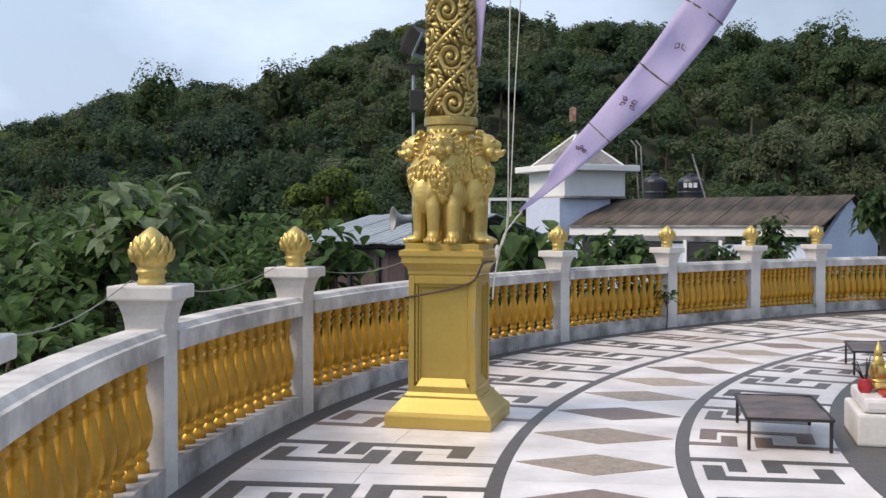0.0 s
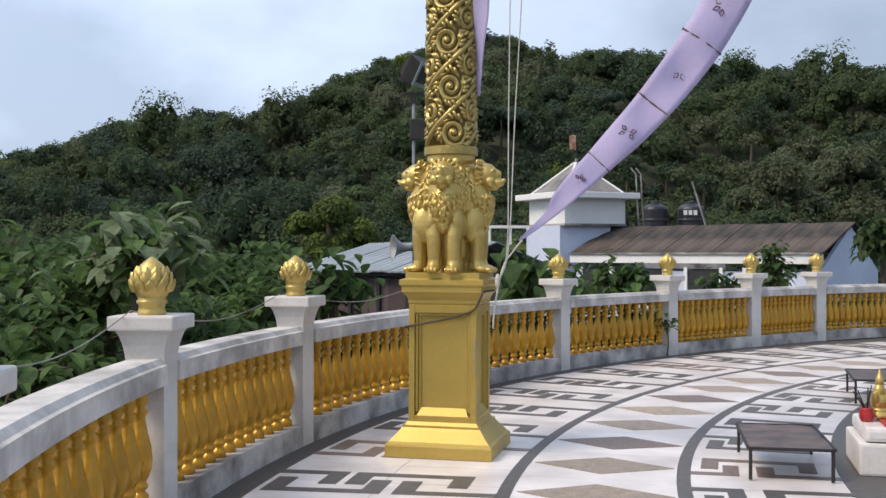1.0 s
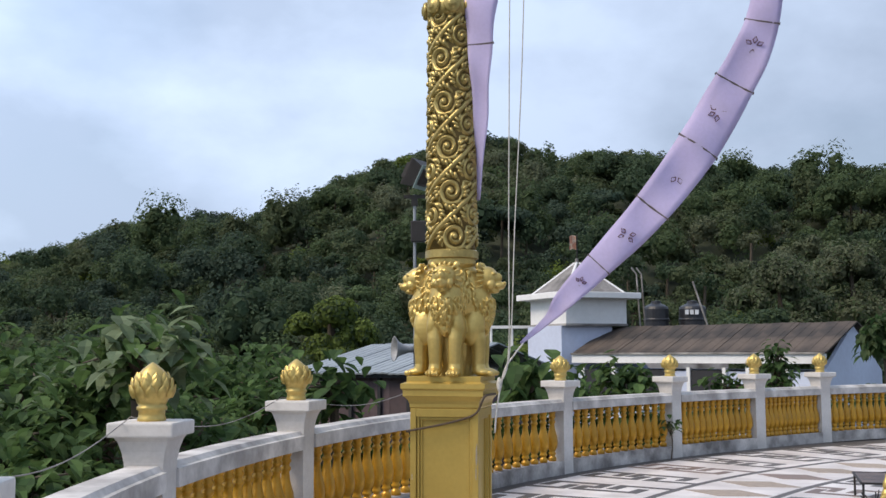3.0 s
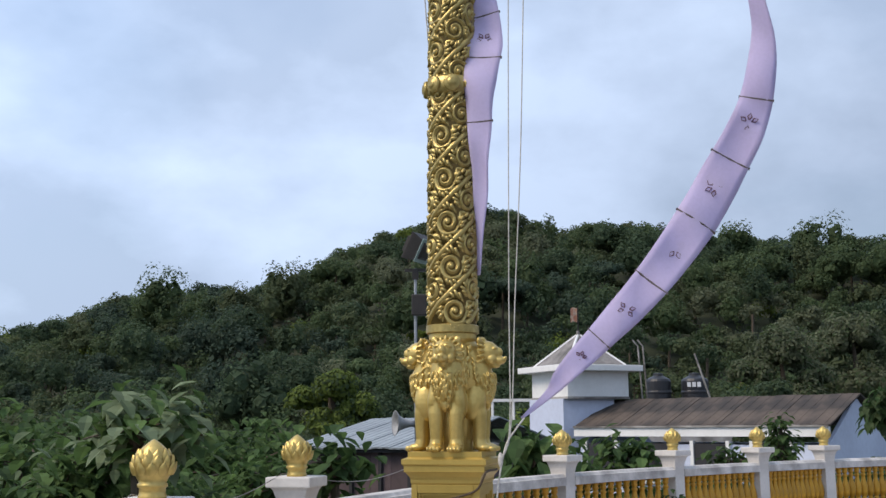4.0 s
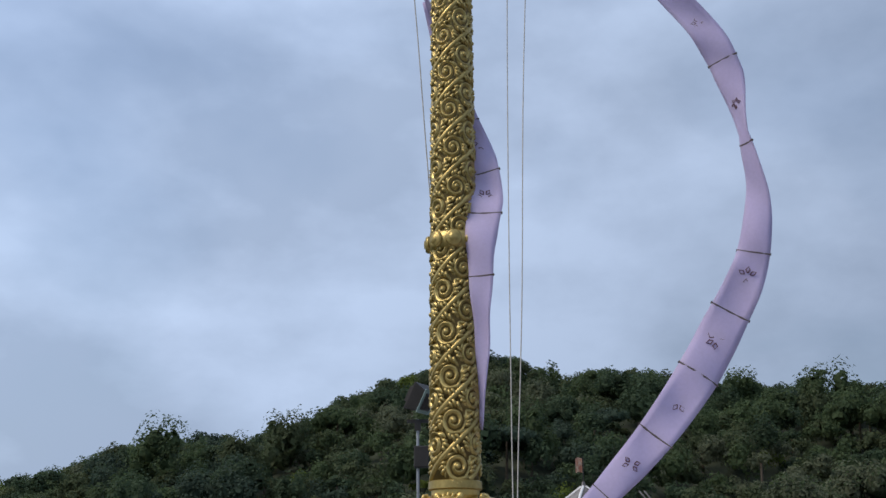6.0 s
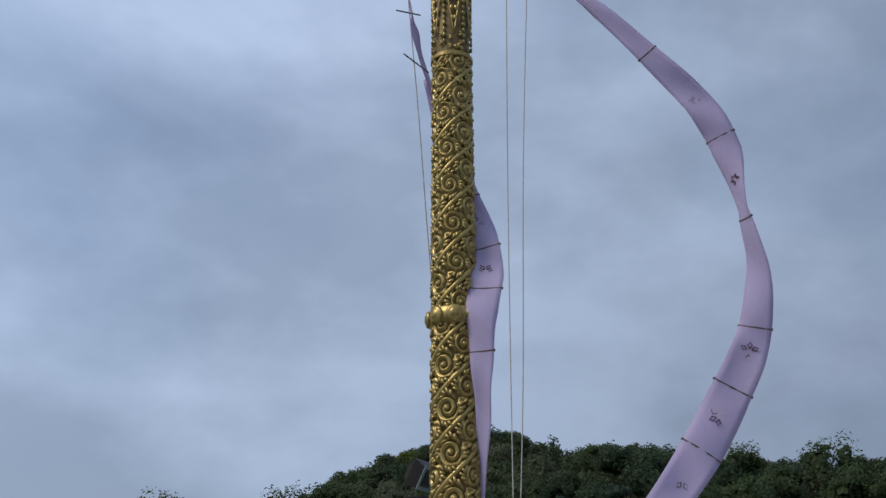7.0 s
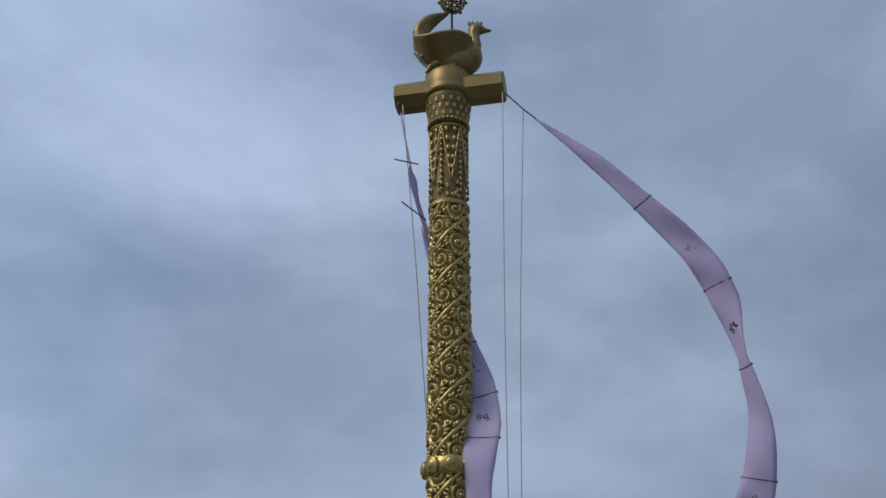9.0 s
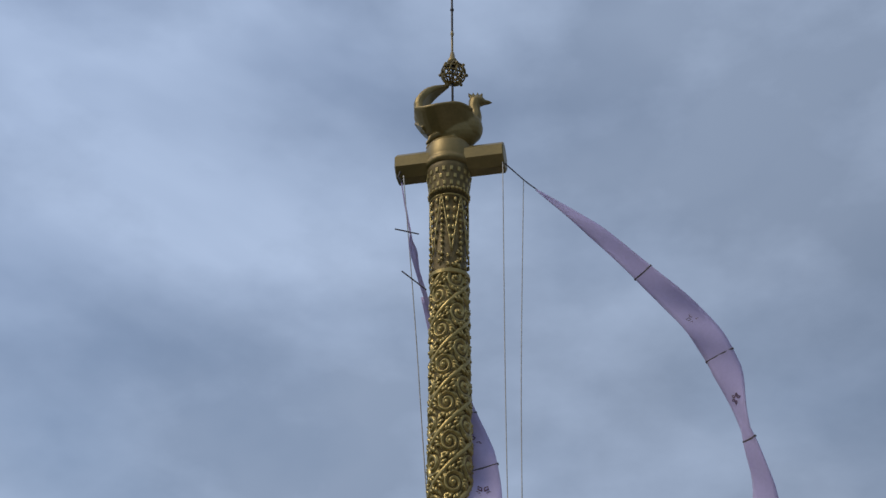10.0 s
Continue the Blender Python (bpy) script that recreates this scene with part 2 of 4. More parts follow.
def sector(bm, r0, r1, a0, a1, z0, z1, n=1):
    """A curved slab between two radii and two angles."""
    rows = []
    for i in range(n + 1):
        a = a0 + (a1 - a0) * i / n
        rows.append([bm.verts.new(polar(r, a, z)) for r, z in ((r0, z0), (r1, z0), (r1, z1), (r0, z1))])
    for p, q in zip(rows, rows[1:]):
        for j in range(4):
            bm.faces.new((p[j], p[(j + 1) % 4], q[(j + 1) % 4], q[j]))
    bm.faces.new(rows[0][::-1])
    bm.faces.new(rows[-1])
    bmesh.ops.recalc_face_normals(bm, faces=bm.faces)
    return bm


# hills: rise of the ridge above eye level, by direction across the view
RIDGE = [(-42, .04), (-28, .068), (-24, .083), (-21.5, .0925), (-19.5, .101), (-17.9, .109), (-16.3, .120), (-13.2, .1285), (-10.9, .1295), (-9.4, .1395), (-6.7, .1533), (-5.5, .1695),
         (-3.7, .1752), (-2.5, .1830), (2.3, .2016), (6.5, .1850), (8.3, .1868), (11.2, .1810), (14.4, .1725), (17.7, .1670), (20.1, .1600), (22.4, .1580), (30, .154), (42, .15)]


def ridge(az):
    for (a, h), (b, g) in zip(RIDGE, RIDGE[1:]):
        if az <= b:
            f = min(max((az - a) / (b - a), 0), 1)
            f = f * f * (3 - 2 * f)
            return h + (g - h) * f
    return RIDGE[-1][1]


def ground_height(x, y):
    rho = math.hypot(x, y)
    az = math.degrees(math.atan2(x, y))
    dc = math.hypot(x - CX, y - CY)
    low = -4.2 - 1.6 * min(max((dc - 16) / 25, 0), 1)
    low += 1.2 * noise.noise(Vector((x * 0.05, y * 0.05, 0)))
    if abs(az) < 60:
        s = min(max((rho - 62) / 105, 0), 1)
        s = s * s * (3 - 2 * s)
        top = 1.5 + 170 * ridge(az) - 5.6
        low += s * (top - low + 5 * noise.noise(Vector((x * 0.02, y * 0.02, 3))) * (1 - s)) * min(1, (60 - abs(az)) / 15)
        if rho > 175:
            low -= min((rho - 175) * 0.35, 45)
    return low


def build_ground():
    bm = bmesh.new()
    rad = [0, 8, 12, 16, 20, 25, 30, 36, 44, 52, 60, 68, 76, 84, 92, 100, 108, 116, 124, 132, 140, 150, 160, 170, 180, 200, 240, 320, 600, 1500, 4500]
    n = 144
    rows = [[bm.verts.new((r * math.sin(2 * math.pi * i / n), r * math.cos(2 * math.pi * i / n),
                           ground_height(r * math.sin(2 * math.pi * i / n), r * math.cos(2 * math.pi * i / n)) if r < 400 else -30)) for i in range(n)] for r in rad[1:]]
    c = bm.verts.new((0, 0, ground_height(0, 0)))
    for i in range(n):
        bm.faces.new((c, rows[0][(i + 1) % n], rows[0][i]))
    for p, q in zip(rows, rows[1:]):
        for i in range(n):
            bm.faces.new((p[i], p[(i + 1) % n], q[(i + 1) % n], q[i]))
    g = part("ground", bm, SOIL, smooth=True)
    tagged(g, "dark green wooded ground rising to a hill", "ground", kind="structure")


build_ground()

# ---------------------------------------------------------------- terrace
R_RAIL = 14.95
POSTS = [(196.6, 14.8), (185.8, 14.82), (174.79, 14.95), (164.96, 14.95), (153.6, 14.95), (142.06, 14.95), (131.8, 14.97), (123.6, 15.08), (116.9, 15.3), (108.5, 15.6)]


def rail_radius(a):
    for (b, r), (c, q) in zip(POSTS, POSTS[1:]):
        if a >= c:
            return q + (r - q) * (a - c) / (b - c)
    return POSTS[-1][1]


def build_terrace():
    bm = bmesh.new()
    lathe(bm, [(15.75, -4.6), (15.75, -0.35), (15.95, -0.3), (15.95, -0.02)], 160, Matrix.Translation((CX, CY, 0)))
    floor = part("floor", bm, GROUT)
    return tagged(floor, "round terrace of white marble slabs with dark stone inlay", "terrace floor", kind="structure")


floor = build_terrace()

# radii of the floor's bands
BORDER, RING_A, RING_B, RING_C = 14.66, 13.11, 11.99, 10.92
RING_W = 0.088
A0, A1 = 100, 196


def build_inlay():
    sec = lambda name, r0, r1, a0, a1, mat, n, lift: part(name, sector(bmesh.new(), r0, r1, a0, a1, -0.02, lift, n), mat, floor)
    sec("dark_border", BORDER, 15.1, 60, 240, GRANITE, 80, 0.002)
    sec("dark_ring", RING_A - RING_W, RING_A, 60, 230, GRANITE, 90, 0.003)
    sec("dark_ring", RING_B - RING_W, RING_B, 60, 230, GRANITE, 90, 0.003)
    sec("dark_ring", 8.2, RING_C, 60, 230, GRANITE, 90, 0.003)
    # marble slabs, a radial joint at each band unit
    unit = 4.78
    for k in range(-14, 14):
        a = 168.7 - 1.19 + unit * k
        mid = (RING_A + BORDER) / 2
        for r0, r1 in ((RING_A, mid), (mid, BORDER)):
            for b0, b1 in ((a, a + 2.36), (a + 2.4, a + 4.74)):
                part("slab", sector(bmesh.new(), r0 + 0.002, r1 - 0.003, b0, b1, -0.02, 0, 2), MARBLE, floor)
    for k in range(-14, 18):
        a = 170.4 + 2.14 - 4.28 * k
        part("slab", sector(bmesh.new(), RING_B + 0.002, RING_A - RING_W - 0.002, a - 4.26, a, -0.02, 0, 3), MARBLE, floor)
        a = 169.0 + 4.9 * (k - 2)
        if a < 232:
            part("slab", sector(bmesh.new(), RING_C + 0.002, RING_B - RING_W - 0.002, a, a + 4.87, -0.02, 0, 3), MARBLE, floor)
    # diamonds, tips towards the two rings
    for k in range(-13, 14):
        a = 170.4 - 4.28 * k
        bm = bmesh.new()
        rm, half, tip = 12.50, 1.36, 0.49
        ps = [polar(rm - tip, a), polar(rm, a - half), polar(rm + tip, a), polar(rm, a + half)]
        top = [bm.verts.new(p + Vector((0, 0, 0.004))) for p in ps]
        low = [bm.verts.new(p - Vector((0, 0, 0.02))) for p in ps]
        bm.faces.new(top)
        for i in range(4):
            bm.faces.new((top[i], low[i], low[(i + 1) % 4], top[(i + 1) % 4]))
        bmesh.ops.recalc_face_normals(bm, faces=bm.faces)
        part("diamond", bm, (TAN, TAN, BROWN)[k % 3], floor)

    # Greek keys: bars given as (from, to) across the band and along it, each one stone strip
    def key(r_out, r_in, a0, a1, bars, flip, mat):
        bm = bmesh.new()
        for s0, s1, t0, t1 in bars:
            if flip:
                t0, t1 = 1 - t1, 1 - t0
            sector(bm, r_out + (r_in - r_out) * s1, r_out + (r_in - r_out) * s0, a0 + (a1 - a0) * t0, a0 + (a1 - a0) * t1, -0.02, 0.004, 1)
        part("key_inlay", bm, mat, floor)

    w = 0.16
    outer = [(0, .31, 0, w), (.23, .31, w, .62), (.03, .53, 1 - w, 1), (.03, .115, .36, 1 - w), (.445, .53, .36, 1 - w),
             (.345, .87, 0, w), (.345, .43, w, .60), (.785, .87, w, .62), (.58, 1, 1 - w, 1), (.58, .665, .36, 1 - w)]
    inner = [(0, .33, 0, w), (.22, .33, w, .6), (.45, 1, 0, w), (.45, .57, w, .6), (.07, .86, 1 - w, 1), (.07, .19, .36, 1 - w), (.74, .86, .36, 1 - w)]
    for k in range(-12, 13):
        a = 168.7 - 4.78 * k
        key(BORDER, RING_A, a, a + 2.5, outer, k % 2 == 1, BROWN if k % 6 == 1 else GRANITE)
    for k in range(-11, 12):
        a = 168.9 - 4.9 * k
        key(RING_B - RING_W, RING_C, a, a + 2.9, inner, k % 2 == 1, BROWN if k % 5 == 1 else GRANITE)


# ---------------------------------------------------------------- balustrade
H_CAP, H_RAIL0, H_RAIL1, H_PLINTH = 1.17, 0.795, 0.935, 0.17


def build_post():
    post = thing("balustrade_post", "white painted concrete post with flared cap and gold lotus-bud finial", "post", group="balustrade posts")
    bm = bmesh.new()
    square_stack(bm, [(.108, 0), (.108, .88), (.111, .95), (.121, 1.01), (.138, 1.065), (.155, 1.09)])
    part("shaft", bm, WHITE, post)
    bm = boxed(0, 0, 1.129, .37, .37, .08, 0.012)
    part("cap", bm, WHITE, post)
    fin = part("finial", lathe(bmesh.new(), [(.078, 1.165), (.078, 1.185), (.072, 1.195), (.072, 1.225), (.083, 1.232), (.083, 1.247), (.074, 1.254), (.086, 1.28), (.104, 1.31),
                                           (.112, 1.335), (.100, 1.365), (.084, 1.41), (.062, 1.445), (.032, 1.471), (.014, 1.484), (.004, 1.49)], 20), GOLD_BRIGHT, post, "gold lotus-bud finial", True)
    # one bulging pointed petal, repeated in overlapping rings up the bud
    bm = bmesh.new()
    rows = []
    for v in range(6):
        t = v / 5
        wd = (.020, .027, .029, .025, .015, .001)[v]
        rows.append([bm.verts.new((x * wd, -.016 * (1 - x * x) * math.sin(math.pi * (.25 + .6 * t)) - .007 * t, t * .075)) for x in (-1, -.6, 0, .6, 1)])
    for p, q in zip(rows, rows[1:]):
        for j in range(4):
            bm.faces.new((p[j], p[j + 1], q[j + 1], q[j]))
    petal = None
    for z, r, n, lean, off in ((1.296, .100, 11, 12, 0), (1.330, .101, 11, -2, .5), (1.364, .093, 10, -18, 0), (1.400, .075, 9, -36, .5), (1.434, .048, 7, -46, 0)):
        for i in range(n):
            m = pose(0, 0, 0, 0, 0, 360 * (i + off) / n) @ pose(0, -r, z, lean, 0, 0) @ Matrix.Scale({9: .86, 7: .70}.get(n, 1), 4)
            if petal is None:
                petal = part("petal", bm, GOLD_BRIGHT, fin, smooth=True, m=m)
            else:
                again(petal, m, fin)
    return post


def build_baluster_mesh():
    bm = bmesh.new()
    lathe(bm, [(.050, 0), (.050, .05), (.034, .062), (.030, .075), (.046, .09), (.046, .105), (.034, .12), (.046, .14), (.066, .19), (.071, .24), (.064, .31),
               (.042, .39), (.034, .44), (.032, .47), (.044, .485), (.044, .50), (.032, .515), (.032, .53), (.046, .545), (.046, .56), (.036, .575), (.048, .595), (.048, .632)], 10)
    return bm


def build_balustrade():
    wall = thing("balustrade", "curved white balustrade with ochre-gold turned balusters on the terrace edge", "balustrade")
    baluster = None
    for (a, r), (b, q) in zip(POSTS, POSTS[1:]):
        trim_a = math.degrees(.11 / r)
        for name, h0, h1, w, bev in (("plinth", 0, H_PLINTH, .22, 0), ("handrail", H_RAIL0, H_RAIL1, .25, 1)):
            bm = bmesh.new()
            rows, n = [], 10
            if bev:
                prof = [(-w / 2, h0), (w / 2, h0), (w / 2, h1 - .035), (w / 2 - .02, h1 - .03), (w / 2 - .045, h1), (-w / 2 + .045, h1), (-w / 2 + .02, h1 - .03), (-w / 2, h1 - .035)]
            else:
                prof = [(-w / 2, h0), (w / 2, h0), (w / 2, h1), (-w / 2, h1)]
            for i in range(n + 1):
                t = i / n
                ang = (a - trim_a) + (b - a + 2 * trim_a) * t
                rows.append([bm.verts.new(polar(rail_radius(ang) + dr, ang, z)) for dr, z in prof])
            for p, s in zip(rows, rows[1:]):
                for j in range(len(prof)):
                    bm.faces.new((p[j], p[(j + 1) % len(prof)], s[(j + 1) % len(prof)], s[j]))
            bm.faces.new(rows[0][::-1])
            bm.faces.new(rows[-1])
            bmesh.ops.recalc_face_normals(bm, faces=bm.faces)
            part(name, bm, RAIL if bev else PLINTH, wall)
        count = 13
        for i in range(count):
            ang = (a - trim_a) + (b - a + 2 * trim_a) * (i + .5) / count
            m = Matrix.Translation(polar(rail_radius(ang), ang, H_PLINTH - .004)) @ pose(0, 0, 0, 0, 0, ang)
            if baluster is None:
                baluster = part("baluster", build_baluster_mesh(), YELLOW, wall, "ochre-gold turned baluster", True, m)
            else:
                again(baluster, m)
    post = build_post()
    for i, (a, r) in enumerate(POSTS):
        m = Matrix.Translation(polar(r, a)) @ pose(0, 0, 0, 0, 0, a)
        if i == 0:
            post.matrix_basis = m
        else:
            copy_thing(post, m)


build_balustrade()

# ---------------------------------------------------------------- the golden pillar
PX, PY, PYAW = 0.048, 8.2, -13.5
R_COL, Z_LION, Z_COL, Z_KNOB, Z_BAND, Z_NECK = 0.198, 1.36, 2.25, 4.21, 6.62, 7.55


MANE = [(.30, .03, -.255), (.36, .075, -.285), (.42, .112, -.308), (.50, .140, -.325), (.58, .148, -.322), (.66, .142, -.290), (.74, .130, -.240), (.80, .112, -.205), (.845, .07, -.16)]


def mane_at(z, ang, lift=0.0):
    """A point on the bulging mane: half width and front change with the height."""
    for (a, w, f), (b, v, g) in zip(MANE, MANE[1:]):
        if z <= b or b == MANE[-1][0]:
            t = min(max((z - a) / (b - a), 0), 1)
            w, f = w + (v - w) * t, f + (g - f) * t
            break
    return Vector((math.sin(ang) * (w + lift), -.10 + (f + .10 - lift) * math.cos(ang) if abs(ang) < math.pi / 2 else -.10 - .12 * math.cos(ang), z))


def add_lion(bm):
    """A seated lion that looks along -y, its back against the axis."""
    def b(c, s, rot=(0, 0, 0), seg=12):
        ball(bm, Vector(c), s, rot, seg)
    # mane and chest
    rings = [[bm.verts.new(mane_at(z, 2 * math.pi * i / 28 - math.pi)) for i in range(28)] for z in [.30 + .545 * k / 20 for k in range(21)]]
    for p, q in zip(rings, rings[1:]):
        for i in range(28):
            bm.faces.new((p[i], p[(i + 1) % 28], q[(i + 1) % 28], q[i]))
    bm.faces.new(rings[0][::-1])
    bm.faces.new(rings[-1])
    b((0, -.07, .32), (.125, .115, .36), seg=20)             # trunk
    b((0, -.268, .742), (.088, .096, .092), seg=20)          # skull
    b((0, -.335, .735), (.034, .062, .046), (-28, 0, 0), 14)   # bridge of the nose
    b((0, -.362, .684), (.046, .056, .034), seg=16)          # muzzle
    b((0, -.322, .648), (.041, .050, .024), (6, 0, 0), 14)  # jaw
    b((0, -.412, .702), (.024, .014, .015))                  # nose
    for s in (-1, 1):
        b((s * .040, -.336, .778), (.032, .020, .014), (0, s * 18, s * 12))   # brows
        b((s * .040, -.340, .752), (.015, .012, .011))       # eyes
        b((s * .056, -.310, .690), (.030, .042, .040))       # cheeks
        b((s * .086, -.225, .825), (.030, .020, .036), (0, s * 20, 0))        # ears
        b((s * .092, -.185, .375), (.058, .092, .150), (4, s * -4, 0), 20)    # shoulder
        tube(bm, [(s * .082, -.205, .40), (s * .078, -.222, .28), (s * .075, -.224, .17), (s * .074, -.222, .09), (s * .076, -.232, .03)], .056, 16, [1.1, 1.05, .92, .86, .95])
        b((s * .077, -.262, .030), (.056, .070, .033), seg=16)                # paw
        for k in (-1.5, -.5, .5, 1.5):
            b((s * .077 + k * .026, -.322, .022), (.0125, .026, .021), seg=10)
    rnd = random.Random(5)

    def lock(z, ang, length, r, sway):
        pts = [mane_at(z - length * t, ang + sway * math.sin(t * 3.0) * .5, .010 * math.sin(math.pi * min(t * 1.25, 1)) + .002) for t in (0, .25, .5, .75, 1)]
        tube(bm, pts, r, 7, [.55, 1.0, 1.1, .85, .25])
    for row in range(11):                                    # long locks in falling, overlapping rows
        z = .80 - row * .043
        for i in range(13):
            ang = ((i + .5 * (row % 2)) / 12.5 * 2 - 1) * 1.3
            if (row < 5 and abs(ang) < 1.08) or abs(ang) > 1.3 * (z - .29) / .26:
                continue
            lock(z + rnd.uniform(-.012, .012), ang + rnd.uniform(-.05, .05), rnd.uniform(.055, .080), .0105, rnd.uniform(-.25, .25))
    for i in range(15):                                      # ruff that frames the face
        a = radians(-140 + 20 * i)
        p = Vector((math.sin(a), 0, math.cos(a)))
        tube(bm, [Vector((0, -.262, .735)) + p * .094, Vector((0, -.245, .735)) + p * .114 + Vector((.005, 0, 0)), Vector((0, -.215, .733)) + p * .132], .0125, 7, [.7, 1.1, .4])


def slim(z):
    """The shaft grows a little thinner upwards."""
    return 1 - .11 * min(max((z - Z_COL) / 4.4, 0), 1)


def on_column(s, z, r):
    a = s / R_COL
    return Vector((r * math.sin(a), -r * math.cos(a), z))


def build_pillar():
    pillar = thing("pillar", "tall golden pillar with lion capital, scrollwork shaft and bird on top", "pillar", pose(PX, PY, 0) @ pose(0, 0, 0, 0, .33, 0) @ pose(0, 0, 0, 0, 0, PYAW))
    NARROW = Matrix.Diagonal((.92, .92, 1, 1))
    # pedestal
    bm = bmesh.new()
    square_stack(bm, [(.40, .003), (.40, .085), (.395, .10), (.375, .115), (.315, .185), (.295, .21), (.295, .225)])
    part("base", bm, GOLD, pillar)
    bm = bmesh.new()
    square_stack(bm, [(.305, .222), (.285, .25), (.285, .262), (.236, .264), (.236, 1.12)])
    part("pedestal", bm, GOLD, pillar, m=NARROW)
    for k in range(4):
        turn = pose(0, 0, 0, 0, 0, 90 * k) @ NARROW
        bm = bmesh.new()
        for x in (-.2555, .2555):
            box(bm, x, -.2575, .69, .047, .047, .862, .004)
        box(bm, 0, -.2575, 1.09, .462, .047, .06, .004)
        box(bm, 0, -.2575, .272, .462, .047, .046, .004)
        part("panel_frame", bm, GOLD, pillar, m=turn)
        bm = bmesh.new()
        for x in (-.219, .219):
            box(bm, x, -.250, .69, .024, .030, .74, .008)
        for x in (-.196, .196):
            box(bm, x, -.242, .69, .018, .016, .74, .005)
        box(bm, 0, -.250, 1.048, .414, .030, .024, .008)
        part("panel_moulding", bm, GOLD, pillar, m=turn)
        bm = bmesh.new()
        vs = [bm.verts.new(p) for p in ((-.214, -.276, .294), (.214, -.276, .294), (.182, -.239, .352), (-.182, -.239, .352), (-.214, -.235, .294), (.214, -.235, .294))]
        for f in ((0, 1, 2, 3), (0, 3, 4), (1, 5, 2), (2, 5, 4, 3), (0, 4, 5, 1)):
            bm.faces.new([vs[q] for q in f])
        bmesh.ops.recalc_face_normals(bm, faces=bm.faces)
        part("panel_sill", bm, GOLD, pillar, m=turn)
    bm = bmesh.new()
    square_stack(bm, [(.285, 1.118), (.298, 1.135), (.298, 1.155), (.308, 1.18), (.335, 1.21), (.345, 1.215), (.345, 1.255), (.362, 1.27), (.362, 1.305), (.33, 1.315), (.318, 1.32), (.318, Z_LION)])
    part("cornice", bm, GOLD, pillar, m=Matrix.Diagonal((.88, .88, 1, 1)))
    # chipped paint that shows the plaster
    rnd = random.Random(12)
    for x, z, w, h, y in ((.266, .80, .010, .10, -.2825), (.262, .66, .007, .06, -.2825), (-.262, .62, .005, .03, -.2825)):
        bm = bmesh.new()
        n = 12
        vs = []
        for q in range(n):
            ang, f = 2 * math.pi * q / n, rnd.uniform(.55, 1.1)
            vs.append(bm.verts.new((x + w * f * math.cos(ang), 0, z + h * f * math.sin(ang))))
        bm.faces.new(vs)
        bmesh.ops.solidify(bm, geom=bm.faces[:], thickness=.002)
        part("paint_chip", bm, CHIP, pillar, "pale chip in the gold paint", m=NARROW @ pose(0, y - .001, 0))
    # capital of four lions back to back, one plain body
    bm = bmesh.new()
    one = bmesh.new()
    add_lion(one)
    lion = bpy.data.meshes.new("lion")
    one.to_mesh(lion)
    one.free()
    for k in range(4):
        bm.from_mesh(lion)
        lion.transform(pose(0, 0, 0, 0, 0, 90))
    bpy.data.meshes.remove(lion)
    lathe(bm, [(.15, -.01), (.15, .80), (.185, .845), (.185, .90)], 24)
    lions = part("lion_capital", bm, GOLD_BRIGHT, pillar, "gold capital of four seated lions back to back", True, pose(0, 0, Z_LION - .003))
    rem = lions.modifiers.new("blend", "REMESH")
    rem.mode, rem.voxel_size, rem.use_smooth_shade = "VOXEL", 0.0045, True
    soft = lions.modifiers.new("soft", "SMOOTH")
    soft.factor, soft.iterations = 0.5, 2
    # shaft, coloured dark to stand for the shade between the scrolls
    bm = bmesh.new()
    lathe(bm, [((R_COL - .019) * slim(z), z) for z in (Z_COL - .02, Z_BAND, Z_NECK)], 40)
    part("shaft", bm, GOLD_SHADED, pillar, "gold shaft coloured darker as recess shade behind the scrollwork", True)
    for z, r, h in ((Z_COL + .03, .206, .07), (Z_BAND, .212, .05)):
        part("collar", lathe(bmesh.new(), [((r - .012) * slim(z), z - h / 2), (r * slim(z), z - h / 2 + .008), (r * slim(z), z + h / 2 - .008), ((r - .012) * slim(z), z + h / 2)], 40), GOLD_SPIRE, pillar, smooth=False)
    # three winding bands
    pitch, z0, z1 = 1.12, Z_COL + .06, Z_BAND - .02
    for k in range(3):
        bm = bmesh.new()
        rows, n = [], 170
        for i in range(n + 1):
            s = (i / n) * (z1 - z0 + .0) / pitch * 2 * math.pi * R_COL
            zc = z0 + (z1 - z0) * i / n
            off = 2 * math.pi * R_COL * k / 3 - .25
            prof = [(-.023, -.010), (-.019, .005), (-.010, .011), (0, .013), (.010, .011), (.019, .005), (.023, -.010)]
            ux, uz = -.67, .74
            rows.append([bm.verts.new(on_column(s + off + ux * w, zc + uz * w, (R_COL + h - .008) * slim(zc))) for w, h in prof])
        for p, q in zip(rows, rows[1:]):
            for j in range(len(prof) - 1):
                bm.faces.new((p[j], p[j + 1], q[j + 1], q[j]))
        bmesh.ops.recalc_face_normals(bm, faces=bm.faces)
        part("winding_band", bm, GOLD_SPIRE, pillar, smooth=True)

    # scrolls: one curled relief a piece, all on one of two meshes
    RS = R_COL - .019

    def scroll(turn, size, seed):
        rnd = random.Random(seed)
        lobes = 6 + seed % 2
        bm = bmesh.new()
        nt, nr, rmax = 72, 22, size * 1.45

        def relief(r, a):
            if r < size:
                f = 2 * math.pi * r / (size * .56) - turn * a
                ridge = max(0, (math.cos(f) + .45) / 1.45) ** .55
                return .024 * ridge * (.75 + .25 * r / size) + .003 * math.cos(f * 2.5 + 1) * ridge
            t = (r - size) / (rmax - size)
            f = lobes * a - turn * 3.2 * t
            ridge = max(0, (math.cos(f) + .5) / 1.5) ** .55
